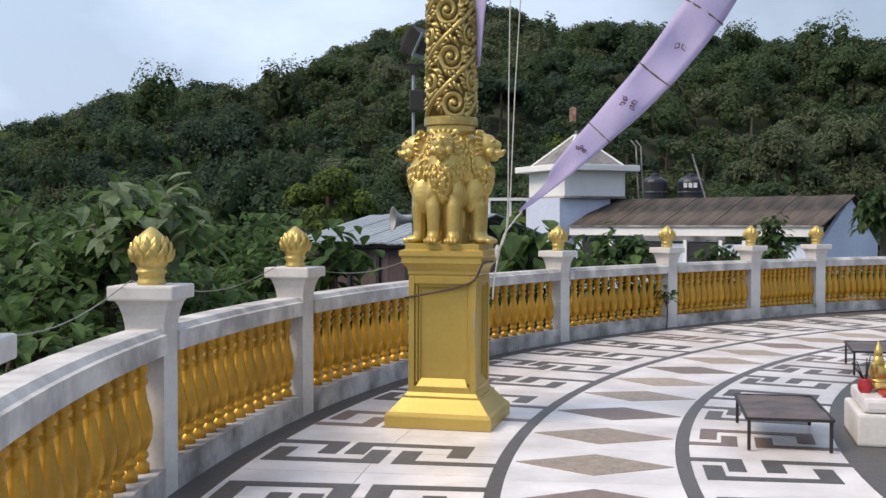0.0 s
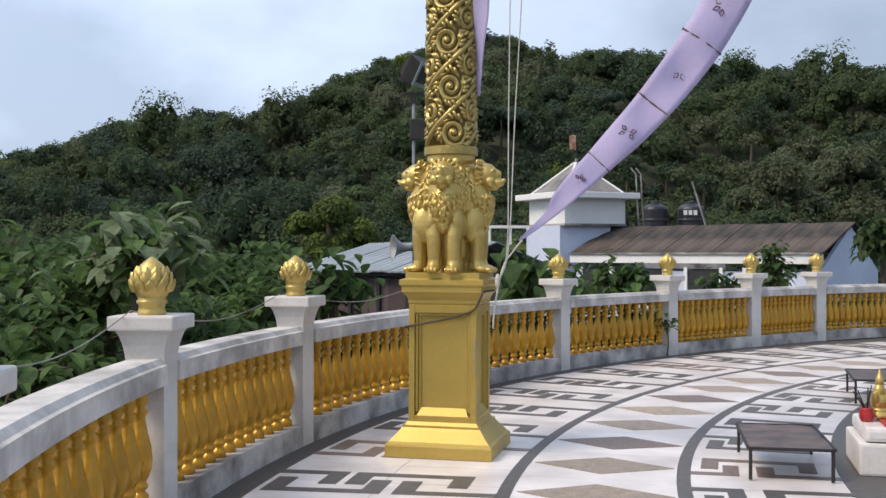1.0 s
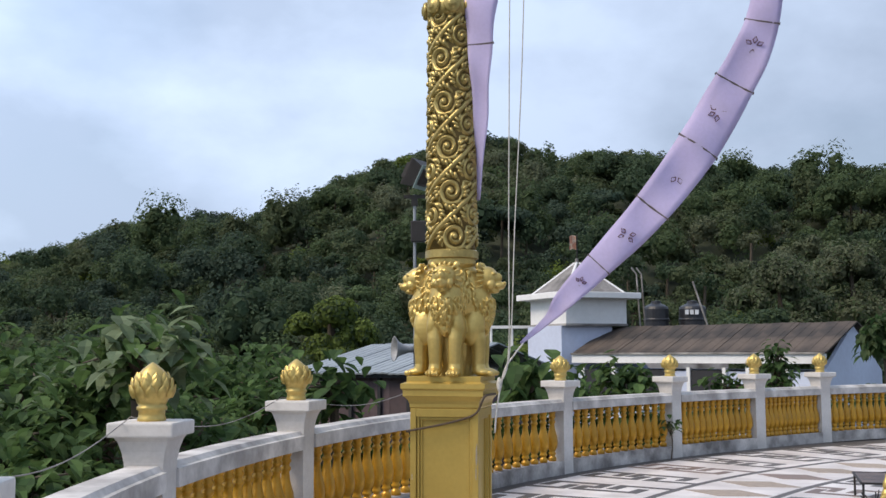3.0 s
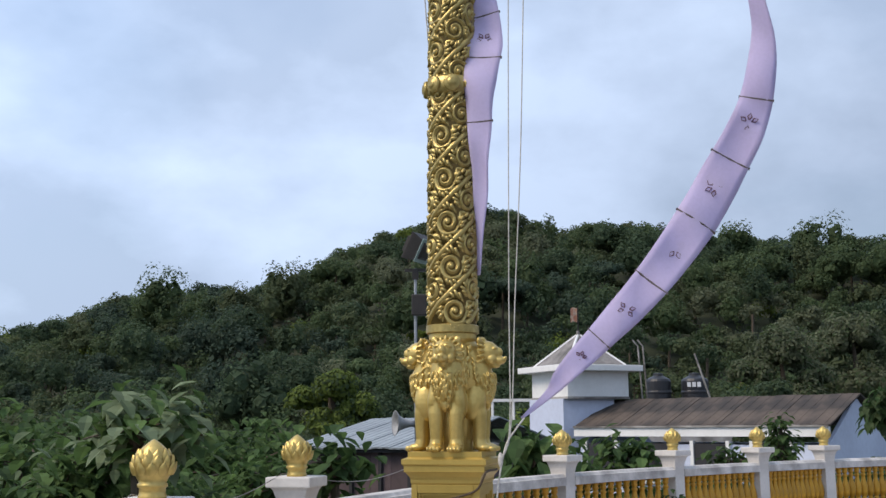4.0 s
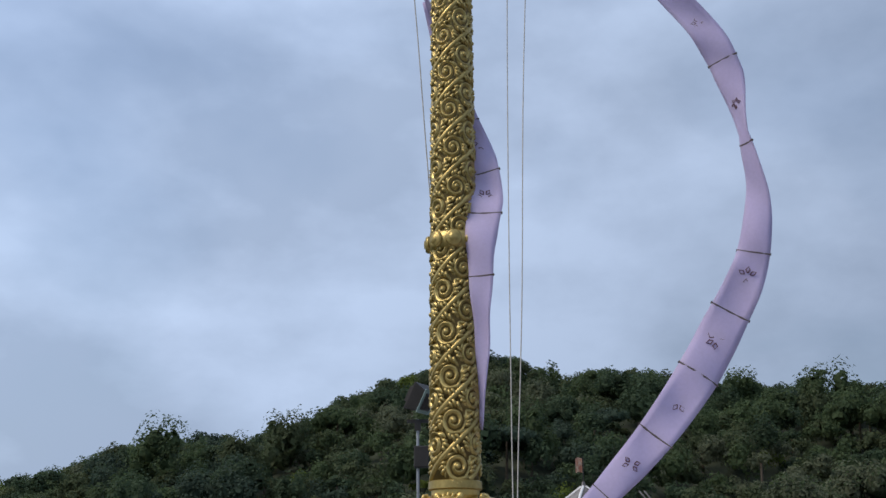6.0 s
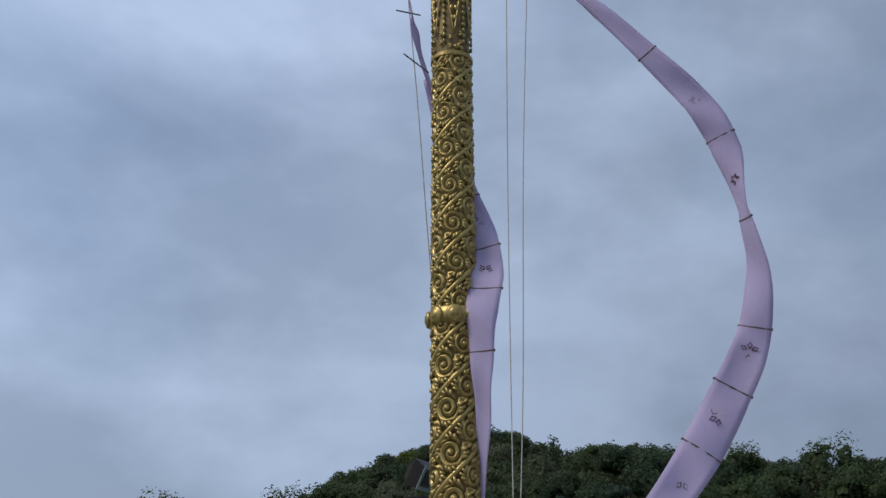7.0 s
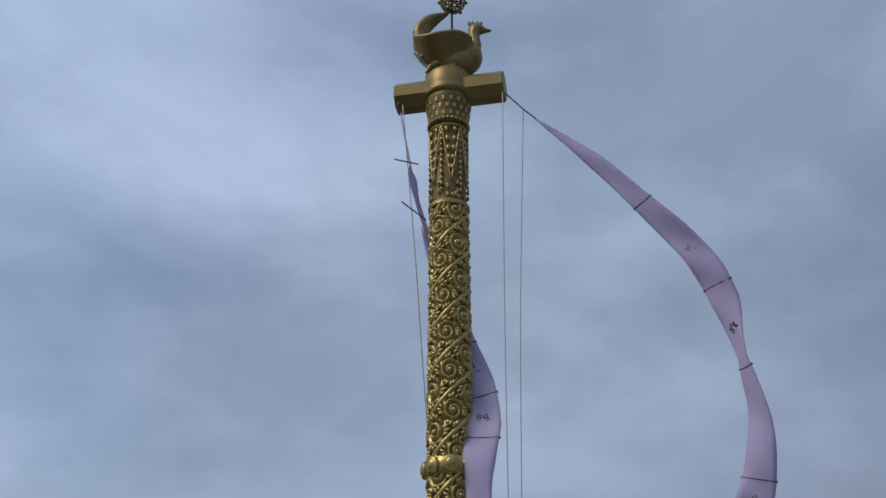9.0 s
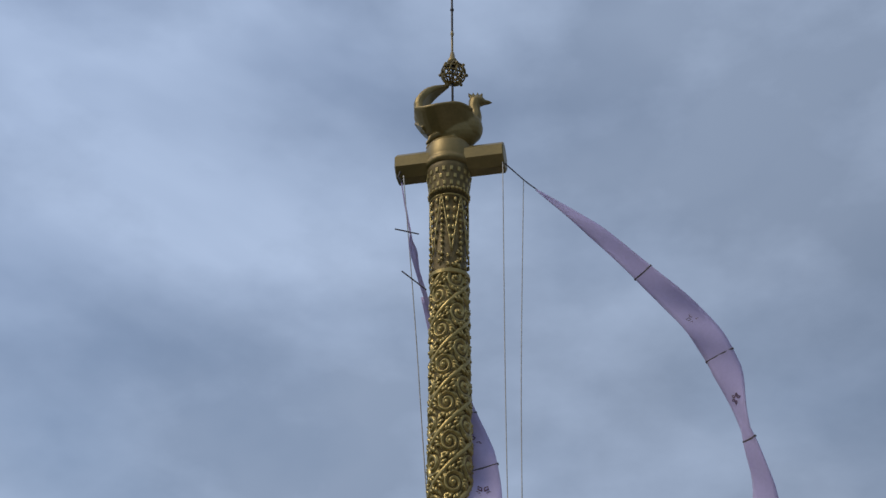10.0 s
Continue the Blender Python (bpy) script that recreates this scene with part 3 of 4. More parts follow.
            return .022 * ridge * (1 - t ** 2.2) - .004 * t
        rows = []
        for i in range(1, nr + 1):
            r = rmax * i / nr
            rows.append([bm.verts.new(on_column(r * math.cos(2 * math.pi * j / nt), r * math.sin(2 * math.pi * j / nt), RS - .003 + relief(r, 2 * math.pi * j / nt))) for j in range(nt)])
        for p, q in zip(rows, rows[1:]):
            for j in range(nt):
                bm.faces.new((p[j], p[(j + 1) % nt], q[(j + 1) % nt], q[j]))
        bmesh.ops.recalc_face_normals(bm, faces=bm.faces)
        ball(bm, on_column(0, 0, RS + .012), (.021, .020, .021), seg=10)
        # curled leaves and buds that fill the corners by the winding bands
        for k in range(4):
            a0 = k * math.pi / 2 + rnd.uniform(-.15, .15) + .05
            for d, rr in ((-.26, 1.40), (0, 1.55), (.24, 1.42)):
                a = a0 + d
                c = [on_column(size * q * math.cos(a + turn * e), size * q * math.sin(a + turn * e), RS + h) for q, e, h in ((1.02, -.12, .004), (rr * .82, .0, .016), (rr, .10, .012), (rr * .98, .22, .002))]
                tube(bm, c, .0135, 6, [.6, 1.25, 1.0, .35])
        return bm
    made = {}
    turns = (z1 - z0) / pitch
    idx = 0
    for k in range(3):
        L = turns * 2 * math.pi * R_COL
        step = .192
        for i in range(-8, int(L / step) + 6):
            s = (i + .5) * step
            z = z0 + s / (2 * math.pi * R_COL) * pitch + pitch / 6
            if z > z1 - .03 or z < z0 + .05:
                continue
            s2 = s + 2 * math.pi * R_COL * k / 3 - .25
            kind = i % 2
            m = Matrix.Translation((0, 0, z)) @ pose(0, 0, 0, 0, 0, math.degrees(s2 / R_COL)) @ Matrix.Diagonal((slim(z), slim(z), 1, 1))
            if kind not in made:
                made[kind] = part("scroll", scroll(1 if kind else -1, .100 if kind else .094, 3 + kind), GOLD_SPIRE, pillar, smooth=True, m=m)
            else:
                again(made[kind], m, pillar)
    # belt with round bosses
    belt = part("boss_belt", lathe(bmesh.new(), [(.19, -.075), (.212, -.06), (.218, 0), (.212, .06), (.19, .075)], 32), GOLD_SPIRE, pillar, smooth=True, m=pose(0, 0, Z_KNOB) @ Matrix.Diagonal((.955, .955, 1, 1)))
    for k in range(8):
        bm = bmesh.new()
        lathe(bm, [(.072, 0), (.072, .012), (.060, .03), (.044, .026), (.034, .04), (.012, .044)], 16)
        part("boss", bm, GOLD_SPIRE, belt, "round flower boss", True, pose(0, 0, 0, 0, 0, 45 * k + 14) @ pose(0, -.208, 0, 90, 0, 0))
    # upper shaft: hanging triangles of beads under a petal neck
    for k in range(6):
        m = pose(0, 0, 0, 0, 0, 60 * k + 20) @ Matrix.Diagonal((.89, .89, 1, 1))
        bm = bmesh.new()
        hw = .10
        tip, top = Z_BAND + .20, Z_NECK - .10
        for sgn in (-1, 1):
            tube(bm, [on_column(sgn * hw * (1 - t), top + (tip - top) * t, R_COL + .004) for t in [i / 8 for i in range(9)]], .008, 5)
        tube(bm, [on_column(-hw + 2 * hw * i / 6, top, R_COL + .004) for i in range(7)], .010, 5)
        for i in range(5):
            t = i / 6
            for sgn in (-1, 1):
                ball(bm, on_column(sgn * hw * (1 - t) * .45, top - .05 + (tip - top) * t, R_COL), (.020, .014, .030), seg=8)
        for i in range(12):
            ball(bm, on_column(hw + .005, top - .04 - i * .06, R_COL - .002), (.022 - .008 * (i % 2), .016, .022), seg=8)
        for i in range(4):
            tube(bm, [on_column(sgn * .0 + .03 * math.sin(j) + (hw * .55 if i % 2 else -hw * .55), Z_BAND + .05 + i * .045 + .012 * j, R_COL) for j in range(4)], .010, 5)
        part("hanging_ornament", bm, GOLD_SPIRE, pillar, smooth=True, m=m)
    # Neck body in the same darkened gold, shade painted between its petals.
    neck = part("neck", lathe(bmesh.new(), [(.198, Z_NECK - .06), (.202, Z_NECK), (.21, Z_NECK + .04), (.228, Z_NECK + .2), (.234, Z_NECK + .22), (.234, Z_NECK + .26), (.225, Z_NECK + .28)], 36), GOLD_SHADED, pillar, smooth=True, m=Matrix.Diagonal((.915, .915, 1, 1)))
    scale = None
    for row in range(3):
        for i in range(18):
            m = pose(0, 0, 0, 0, 0, 20 * (i + .5 * (row % 2))) @ pose(0, -.206 - .012 * row, Z_NECK + .03 + .075 * row, 8, 0, 0)
            if scale is None:
                bm = boxed(0, 0, 0, .032, .013, .046, .006)
                scale = part("petal", bm, GOLD_SPIRE, neck, m=m)
            else:
                again(scale, m, neck)
    beads = bmesh.new()
    for i in range(30):
        ball(beads, (.205 * math.sin(i * math.pi / 15), .205 * math.cos(i * math.pi / 15), Z_NECK - .03), .02, seg=6)
    part("bead_ring", beads, GOLD_SPIRE, neck)
    zt = Z_NECK + .28
    part("crown_collar", lathe(bmesh.new(), [(.222, zt), (.236, zt + .03), (.236, zt + .06), (.222, zt + .07), (.225, zt + .10), (.225, zt + .24), (.20, zt + .29), (.16, zt + .31)], 36), BRONZE, pillar, smooth=True)
    # crossbeam of eight-sided section
    bm = bmesh.new()
    lathe(bm, [(.14, -.53), (.155, -.52), (.155, .52), (.14, .53)], 8, pose(.02, 0, zt + .10, 0, 90, 0) @ pose(0, 0, 0, 0, 0, 22.5))
    part("crossbeam", bm, BRONZE, pillar, "blunt gold crossbeam", m=pose(0, 0, 0, 0, 0, 2))
    build_bird(pillar, zt + .30)
    return pillar


def build_bird(pillar, z):
    """The bird sits along the beam and looks the same way as its long end."""
    bm = bmesh.new()
    ball(bm, (.06, 0, .18), (.225, .15, .19), (0, -8, 0), 20)
    ball(bm, (.17, 0, .23), (.14, .14, .17), seg=16)
    tube(bm, curve_points([(.20, 0, .30), (.235, 0, .40), (.225, 0, .50), (.24, 0, .57)], 10), .075, 10, [1.25, 1.15, 1.0, .9, .82, .8, .8, .82, .85, .85])
    ball(bm, (.255, 0, .585), (.085, .065, .062), seg=12)
    bm2 = lathe(bm, [(.036, 0), (.022, .06), (.004, .10)], 10, pose(.31, 0, .575, 0, 92, 0))
    for i in range(4):
        lathe(bm, [(.016, 0), (.020, .03), (.003, .075)], 6, pose(.20 + .03 * i, 0, .63, 0, -25 + 14 * i, 0))
    for s in (-1, 1):
        tube(bm, [(.02, s * .07, .06), (.02, s * .08, -.02)], .05, 8)
        # hollow wing with a thick overhanging rim that runs back to a point
        pts = curve_points([(.20, s * .14, .33), (.06, s * .225, .335), (-.10, s * .25, .30), (-.24, s * .21, .30), (-.37, s * .10, .38)], 14)
        for off in range(13):
            tube(bm, [p + Vector((.006 * off, -s * .0125 * off, -.0135 * off)) for p in pts], .030, 8, [.5, .8, .95, 1, 1, 1, 1, 1, .95, .9, .85, .75, .6, .3])
        tube(bm, [p + Vector((0, s * .018, .012)) for p in pts], .026, 8, [.6, .9, 1, 1, 1, 1, 1, 1, 1, 1, .9, .8, .7, .4])
    for i in range(5):
        y = (i - 2) * .045
        tube(bm, curve_points([(-.12, y, .24), (-.26, y * 1.1, .32), (-.33, y * 1.1, .46), (-.26, y * .9, .62), (-.15, y * .5, .72), (-.02, y * .1, .79)], 16), .05, 8,
             [1, 1, 1, 1, 1, 1, 1, .97, .94, .9, .84, .76, .66, .5, .32, .12])
    for i in range(3):
        tube(bm, [(-.10, (i - 1) * .06, .12), (-.20, (i - 1) * .07, .06), (-.25, (i - 1) * .07, -.02)], .035, 6, [1, 1, .3])
    bird = part("bird", bm, BRONZE, pillar, "weathered gold long-tailed bird facing sideways", True, pose(.03, 0, z, 0, 0, 14))
    rem = bird.modifiers.new("blend", "REMESH")
    rem.mode, rem.voxel_size, rem.use_smooth_shade = "VOXEL", 0.009, True
    part("mast", tube(bmesh.new(), [(.04, 0, z + .35), (.04, 0, z + 2.2)], .012, 8), IRON, pillar)
    bm = bmesh.new()
    for k in range(6):
        a = math.pi * k / 6
        pts = [(.125 * math.cos(a) * math.cos(t), .125 * math.sin(a) * math.cos(t), .125 * math.sin(t)) for t in [2 * math.pi * i / 20 for i in range(20)]]
        tube(bm, pts, .009, 5, closed=True)
    for h in (-.08, -.03, .03, .08):
        r = math.sqrt(.125 ** 2 - h * h)
        tube(bm, [(r * math.cos(t), r * math.sin(t), h) for t in [2 * math.pi * i / 18 for i in range(18)]], .009, 5, closed=True)
    for k in range(14):
        a, h = k * 2.4, -.1 + .015 * k
        r = math.sqrt(.125 ** 2 - h * h)
        ball(bm, (r * math.cos(a) * 1.1, r * math.sin(a) * 1.1, h * 1.1), (.018, .018, .018), seg=6)
    cage = part("wire_globe", bm, BRONZE, pillar, "open wire globe", m=pose(.05, 0, z + .95, 0, 14, 0))
    part("spirelet", lathe(bmesh.new(), [(.06, 0), (.05, .05), (.03, .09), (.02, .16), (.012, .17), (.012, .40), (.02, .42), (.006, .50)], 10), BRONZE, pillar, smooth=True, m=pose(.04, 0, z + 1.08))
    part("mast_tip", ball(bmesh.new(), (.04, 0, z + 1.86), .022, seg=8), IRON, pillar)


build_pillar()


# ---------------------------------------------------------------- banners and ropes
def ribbon(bm, line, widths, twist, tilt_y=0.0, seed=1, cross=6):
    """A strip of cloth along a line; twist turns its width out of the vertical plane."""
    rnd = random.Random(seed)
    rows = []
    for i, p in enumerate(line):
        d = (line[min(i + 1, len(line) - 1)] - line[max(i - 1, 0)]).normalized()
        side = Vector((0, 1, 0)).cross(d).normalized()
        a = radians(twist[i])
        side = side * math.cos(a) + Vector((0, 1, 0)) * math.sin(a)
        nrm = d.cross(side)
        row = []
        for j in range(cross + 1):
            u = j / cross - .5
            wave = .018 * math.sin(i * .9 + u * 3) + .03 * (u * u * 4 - .5) * math.sin(i * .35)
            row.append(bm.verts.new(p + side * (u * widths[i]) + nrm * wave * min(1, widths[i] * 4)))
        rows.append(row)
    for p, q in zip(rows, rows[1:]):
        for j in range(cross):
            bm.faces.new((p[j], p[j + 1], q[j + 1], q[j]))
    return rows


def sample(values, n):
    out = []
    for i in range(n):
        f = i / (n - 1) * (len(values) - 1)
        k = min(int(f), len(values) - 2)
        out.append(values[k] + (values[k + 1] - values[k]) * (f - k))
    return out


def build_banner(label, ctrl, widths, twist, n, sticks, prints, name="prayer_banner"):
    banner = thing(name, label, "banner", group="banners on the pillar")
    line = curve_points(ctrl, n)
    bm = bmesh.new()
    ws, tw = sample(widths, n), sample(twist, n)
    rows = ribbon(bm, line, ws, tw)
    coords = [[v.co.copy() for v in r] for r in rows]
    bmesh.ops.recalc_face_normals(bm, faces=bm.faces)
    cloth = part("cloth", bm, CLOTH, banner, smooth=True)
    sol = cloth.modifiers.new("thickness", "SOLIDIFY")
    sol.thickness = 0.008
    for i in sticks:
        a, b = coords[i][0], coords[i][-1]
        ex = (b - a) * .03
        part("stick", tube(bmesh.new(), [a - ex, coords[i][2], coords[i][4], b + ex], .011, 6), STICK, banner, "thin dark bamboo stick across the cloth")
    rnd = random.Random(9)
    for i in prints:
        i1 = min(i + 3, len(coords) - 1)
        o, u, v = coords[i][3], coords[i][4] - coords[i][2], coords[i1][3] - coords[i][3]
        if u.length < .03:
            continue
        nrm = u.cross(v).normalized()
        u, v = u.normalized(), v.normalized()
        k = min(ws[i] * .24, .075)
        if nrm.y > 0:
            nrm = -nrm
        o = o + nrm * .007
        bm = bmesh.new()
        turn0 = rnd.uniform(0, 1)
        for q in range(6):
            a = turn0 + q * math.pi / 3
            if rnd.random() < .2:
                continue
            at = lambda ang, r: o + (u * math.cos(ang) + v * math.sin(ang)) * k * r
            tube(bm, [at(a, .35), at(a - .33, .75), at(a, 1.1), at(a + .33, .75), at(a, .35)], .0042, 5)
        if len(bm.verts):
            part("flower_print", bm, PRINT, banner, "brown-red printed flower outline")
        else:
            bm.free()
    return banner


BY = 8.2
build_banner("long pale lilac cloth banner with cross sticks, blown out",
             [(x, BY + dy, z) for x, z, dy in ((.92, 7.62, 0), (1.42, 7.08, -.1), (1.88, 6.51, -.15), (2.24, 6.05, -.15), (2.41, 5.63, -.15), (2.49, 5.10, -.15), (2.565, 4.62, -.1),
                                              (2.50, 4.15, -.1), (2.40, 3.85, -.05), (2.21, 3.50, 0), (2.02, 3.18, 0), (1.78, 2.85, 0), (1.52, 2.54, 0), (1.20, 2.21, .05), (.93, 1.94, .05), (.82, 1.80, .1), (.59, 1.60, .1))],
             [.015, .14, .20, .26, .24, .11, .19, .25, .30, .33, .34, .32, .28, .22, .16, .08, .015],
             [20, 15, 25, 10, 30, 66, 35, 15, 5, 5, 0, 0, 5, 10, 10, 20, 30], 97, [11, 22, 31, 43, 52, 61, 70, 78], [17, 27, 47, 56, 65, 74, 81])
build_banner("pale lilac cloth banner hanging behind the golden pillar",
             [(-.16, 8.38, 6.55), (-.02, 8.48, 6.1), (.12, 8.5, 5.75), (.21, 8.42, 5.4), (.31, 8.25, 4.95), (.335, 8.1, 4.55), (.29, 7.99, 4.2), (.285, 7.98, 3.75), (.29, 8.05, 3.3), (.27, 8.15, 2.7)],
             [.03, .10, .16, .20, .28, .30, .25, .18, .12, .03], [0, 30, 30, 20, 10, 5, 15, 25, 30, 60], 60, [20, 28, 35, 44], [24, 32], "prayer_banner")


def build_streamer():
    s = thing("streamer", "ragged twisted cloth strip hanging from the beam on a hook", "streamer")
    line = curve_points([(-.36, 8.12, 7.66), (-.33, 8.12, 7.45), (-.29, 8.14, 7.2), (-.25, 8.16, 7.0), (-.21, 8.2, 6.75), (-.13, 8.28, 6.5), (-.06, 8.38, 6.3)], 26)
    bm = bmesh.new()
    ribbon(bm, line, sample([.012, .015, .04, .13, .05, .04, .06], 26), [i * 9 for i in range(26)], cross=3)
    cl = part("cloth", bm, CLOTH, s)
    cl.modifiers.new("thickness", "SOLIDIFY").thickness = .006
    for z, x, a in ((7.08, -.29, -8), (6.55, -.22, -38)):
        part("stick", tube(bmesh.new(), [(x - .12, 8.08, z - .12 * math.tan(radians(a))), (x + .10, 8.12, z + .1 * math.tan(radians(a)))], .007, 5), STICK, s)
    part("hook", tube(bmesh.new(), [(-.37, 8.12, 7.78), (-.39, 8.12, 7.72), (-.36, 8.12, 7.66), (-.33, 8.12, 7.70)], .012, 6), IRON, s)


build_streamer()


def rope(pts, r, label, mat, name="rope", n=24):
    o = part(name, tube(bmesh.new(), curve_points(pts, n), r, 6), mat, smooth=True)
    return tagged(o, label, "rope")


rope([(.60, 8.0, 7.80), (.53, 7.95, 5.2), (.485, 7.9, 2.6), (.47, 7.85, 1.55), (.40, 7.87, 1.30)], .0045, "thin white hoisting rope from beam to pedestal", ROPE)
rope([(.80, 8.14, 7.68), (.67, 7.98, 5.5), (.60, 7.95, 3.7), (.53, 7.9, 2.5), (.48, 7.85, 1.55), (.40, 7.87, 1.28)], .0045, "thin white hoisting rope from beam to pedestal", ROPE)
rope([(.62, 8.02, 7.80), (.74, 8.1, 7.73), (.83, 8.16, 7.68), (.93, 8.2, 7.62)], .007, "short cord tying the banner to the beam", STICK, "tie_cord", 8)
rope([(-.34, 8.1, 7.72), (-.22, 8.2, 6.2), (-.14, 8.3, 5.0), (-.05, 8.42, 3.8)], .005, "thin grey rope hanging along the pillar", ROPE)
rope([(.59, 8.05, 1.60), (.52, 7.95, 1.52), (.44, 7.88, 1.40), (.385, 7.88, 1.15), (.365, 7.89, .95)], .007, "white cord knotted at the pedestal corner", ROPE)
knot = part("rope_knot", ball(bmesh.new(), (.40, 7.88, 1.30), (.02, .02, .055)), ROPE, smooth=True)
tagged(knot, "bunched white rope knot on the pedestal corner", "knot")


def pedestal_rope():
    m = pose(PX, PY, 0, 0, 0, PYAW) @ Matrix.Diagonal((.925, .925, 1, 1))
    loc = [(-.295, .1, .93), (-.297, -.285, .955), (-.25, -.293, .965), (.0, -.293, 1.01), (.2, -.293, 1.06), (.28, -.300, 1.10), (.33, -.335, 1.18), (.352, -.3, 1.22), (.352, .1, 1.22)]
    rope([m @ Vector(p) for p in loc], .009, "dark rope slung round the golden pedestal", DARK_ROPE, n=30)


pedestal_rope()


def string_of_wire():
    """A thin wire slung from post to post."""
    for (a, r), (b, q) in zip(POSTS[1:5], POSTS[2:5]):
        p, s = polar(r + .12, a, 1.19), polar(q + .12, b, 1.19)
        mid = (p + s) / 2 - Vector((0, 0, .13))
        rope([p, p.lerp(mid, .55) - Vector((0, 0, .025)), mid, s.lerp(mid, .55) - Vector((0, 0, .025)), s], 0.0032, "thin grey wire slung between balustrade posts", CEMENT, "wire", 16)


string_of_wire()


# ---------------------------------------------------------------- things on the terrace floor
def build_table(m, lx, ly, h, label):
    t = thing("low_table", label, "table", m, group="low iron tables")
    bm = boxed(0, 0, h - .012, lx - .02, ly - .02, .012)
    bmesh.ops.subdivide_edges(bm, edges=bm.edges[:], cuts=5, use_grid_fill=True)
    for v in bm.verts:
        v.co.z += .008 * noise.noise(v.co * 9)
    part("tabletop", bm, RUST, t, "scorched rusty sheet top")
    bm = bmesh.new()
    for s in (-1, 1):
        box(bm, 0, s * ly / 2, h - .010, lx, .018, .020, .003)
        box(bm, s * lx / 2, 0, h - .010, .018, ly - .02, .020, .003)
    part("rim", bm, IRON, t)
    leg = None
    for sx in (-1, 1):
        for sy in (-1, 1):
            mm = pose(sx * (lx / 2 - .015), sy * (ly / 2 - .015), 0)
            if leg is None:
                leg = part("leg", boxed(0, 0, (h - .02) / 2 + .003, .022, .022, h - .022, .003), IRON, t, m=mm)
            else:
                again(leg, mm)
    return t


build_table(pose(2.38, 7.52, .003, 0, 0, -11), .55, 1.02, .225, "low black iron table with scorched rusty top")
build_table(pose(4.5, 11.0, .003, 0, 0, -16), .62, 1.0, .25, "low black iron table with dark sheet top")


def build_shrine_block():
    b = thing("offering_plinth", "white painted stepped plinth with cloth-topped offering slab", "plinth", pose(3.19, 7.5, .003, 0, 0, -14))
    part("block", boxed(0, 0, .11, .62, .75, .22, .02), WHITE, b)
    part("slab", boxed(.02, .0, .275, .58, .72, .10, .03), MARBLE, b)
    part("tray", boxed(.08, .0, .335, .44, .6, .022, .006), RED, b)
    return b


build_shrine_block()


def build_figurine():
    bm = bmesh.new()
    lathe(bm, [(.10, 0), (.10, .03), (.07, .04), (.075, .07)], 16)
    ball(bm, (0, 0, .13), (.085, .07, .08))
    ball(bm, (0, 0, .22), (.055, .048, .075))
    ball(bm, (0, 0, .31), (.038, .038, .045))
    lathe(bm, [(.035, .335), (.02, .37), (.004, .42)], 10)
    for s in (-1, 1):
        ball(bm, (s * .065, -.03, .17), (.03, .04, .07), (20, s * 12, 0))
    o = part("figurine", bm, GOLD_BRIGHT, smooth=True, m=pose(3.07, 7.54, .352, 0, 0, 10) @ Matrix.Scale(.8, 4))
    rem = o.modifiers.new("blend", "REMESH")
    rem.mode, rem.voxel_size, rem.use_smooth_shade = "VOXEL", .008, True
    tagged(o, "small seated gold figurine on the offering plinth", "figurine")


build_figurine()


def build_pot():
    p = thing("incense_pot", "small red glazed pot holding dark incense sticks", "pot", pose(2.955, 7.48, .328) @ Matrix.Scale(.8, 4))
    part("pot", lathe(bmesh.new(), [(.045, 0), (.062, .03), (.065, .07), (.05, .105), (.055, .12), (.045, .12), (.03, .10)], 18), RED, p, smooth=True)
    rnd = random.Random(2)
    for i in range(6):
        a = rnd.uniform(0, 6.28)
        part("incense_stick", tube(bmesh.new(), [(0, 0, .08), (.09 * math.cos(a) - .05, .05 * math.sin(a), .26 + rnd.uniform(0, .06))], .005, 5), IRON, p)


build_pot()


# ---------------------------------------------------------------- buildings
def gable_roof(thing_, mat, lx, ly, z0, rise, over, thick, seg, label):
    """Two slopes of overlapping sheets, each a part."""
    a = math.atan2(rise, ly / 2)
    L = (ly / 2 + over) / math.cos(a)
    w = (lx + 2 * over) / seg
    sheet = None
    for s in (-1, 1):
        m = Matrix.Translation((0, 0, z0 + rise)) @ pose(0, 0, 0, -s * math.degrees(a), 0, 0)
        for i in range(seg):
            mm = m @ pose(-lx / 2 - over + (i + .5) * w, s * L / 2, .014 * (i % 2))
            if sheet is None:
                bm = bmesh.new()
                for q in range(5):
                    box(bm, (q - 2) * w / 5, 0, .006 * (q % 2), w / 5, L, thick)
                sheet = part("roof_sheet", bm, mat, thing_, label, m=mm)
            else:
                again(sheet, mm, thing_)


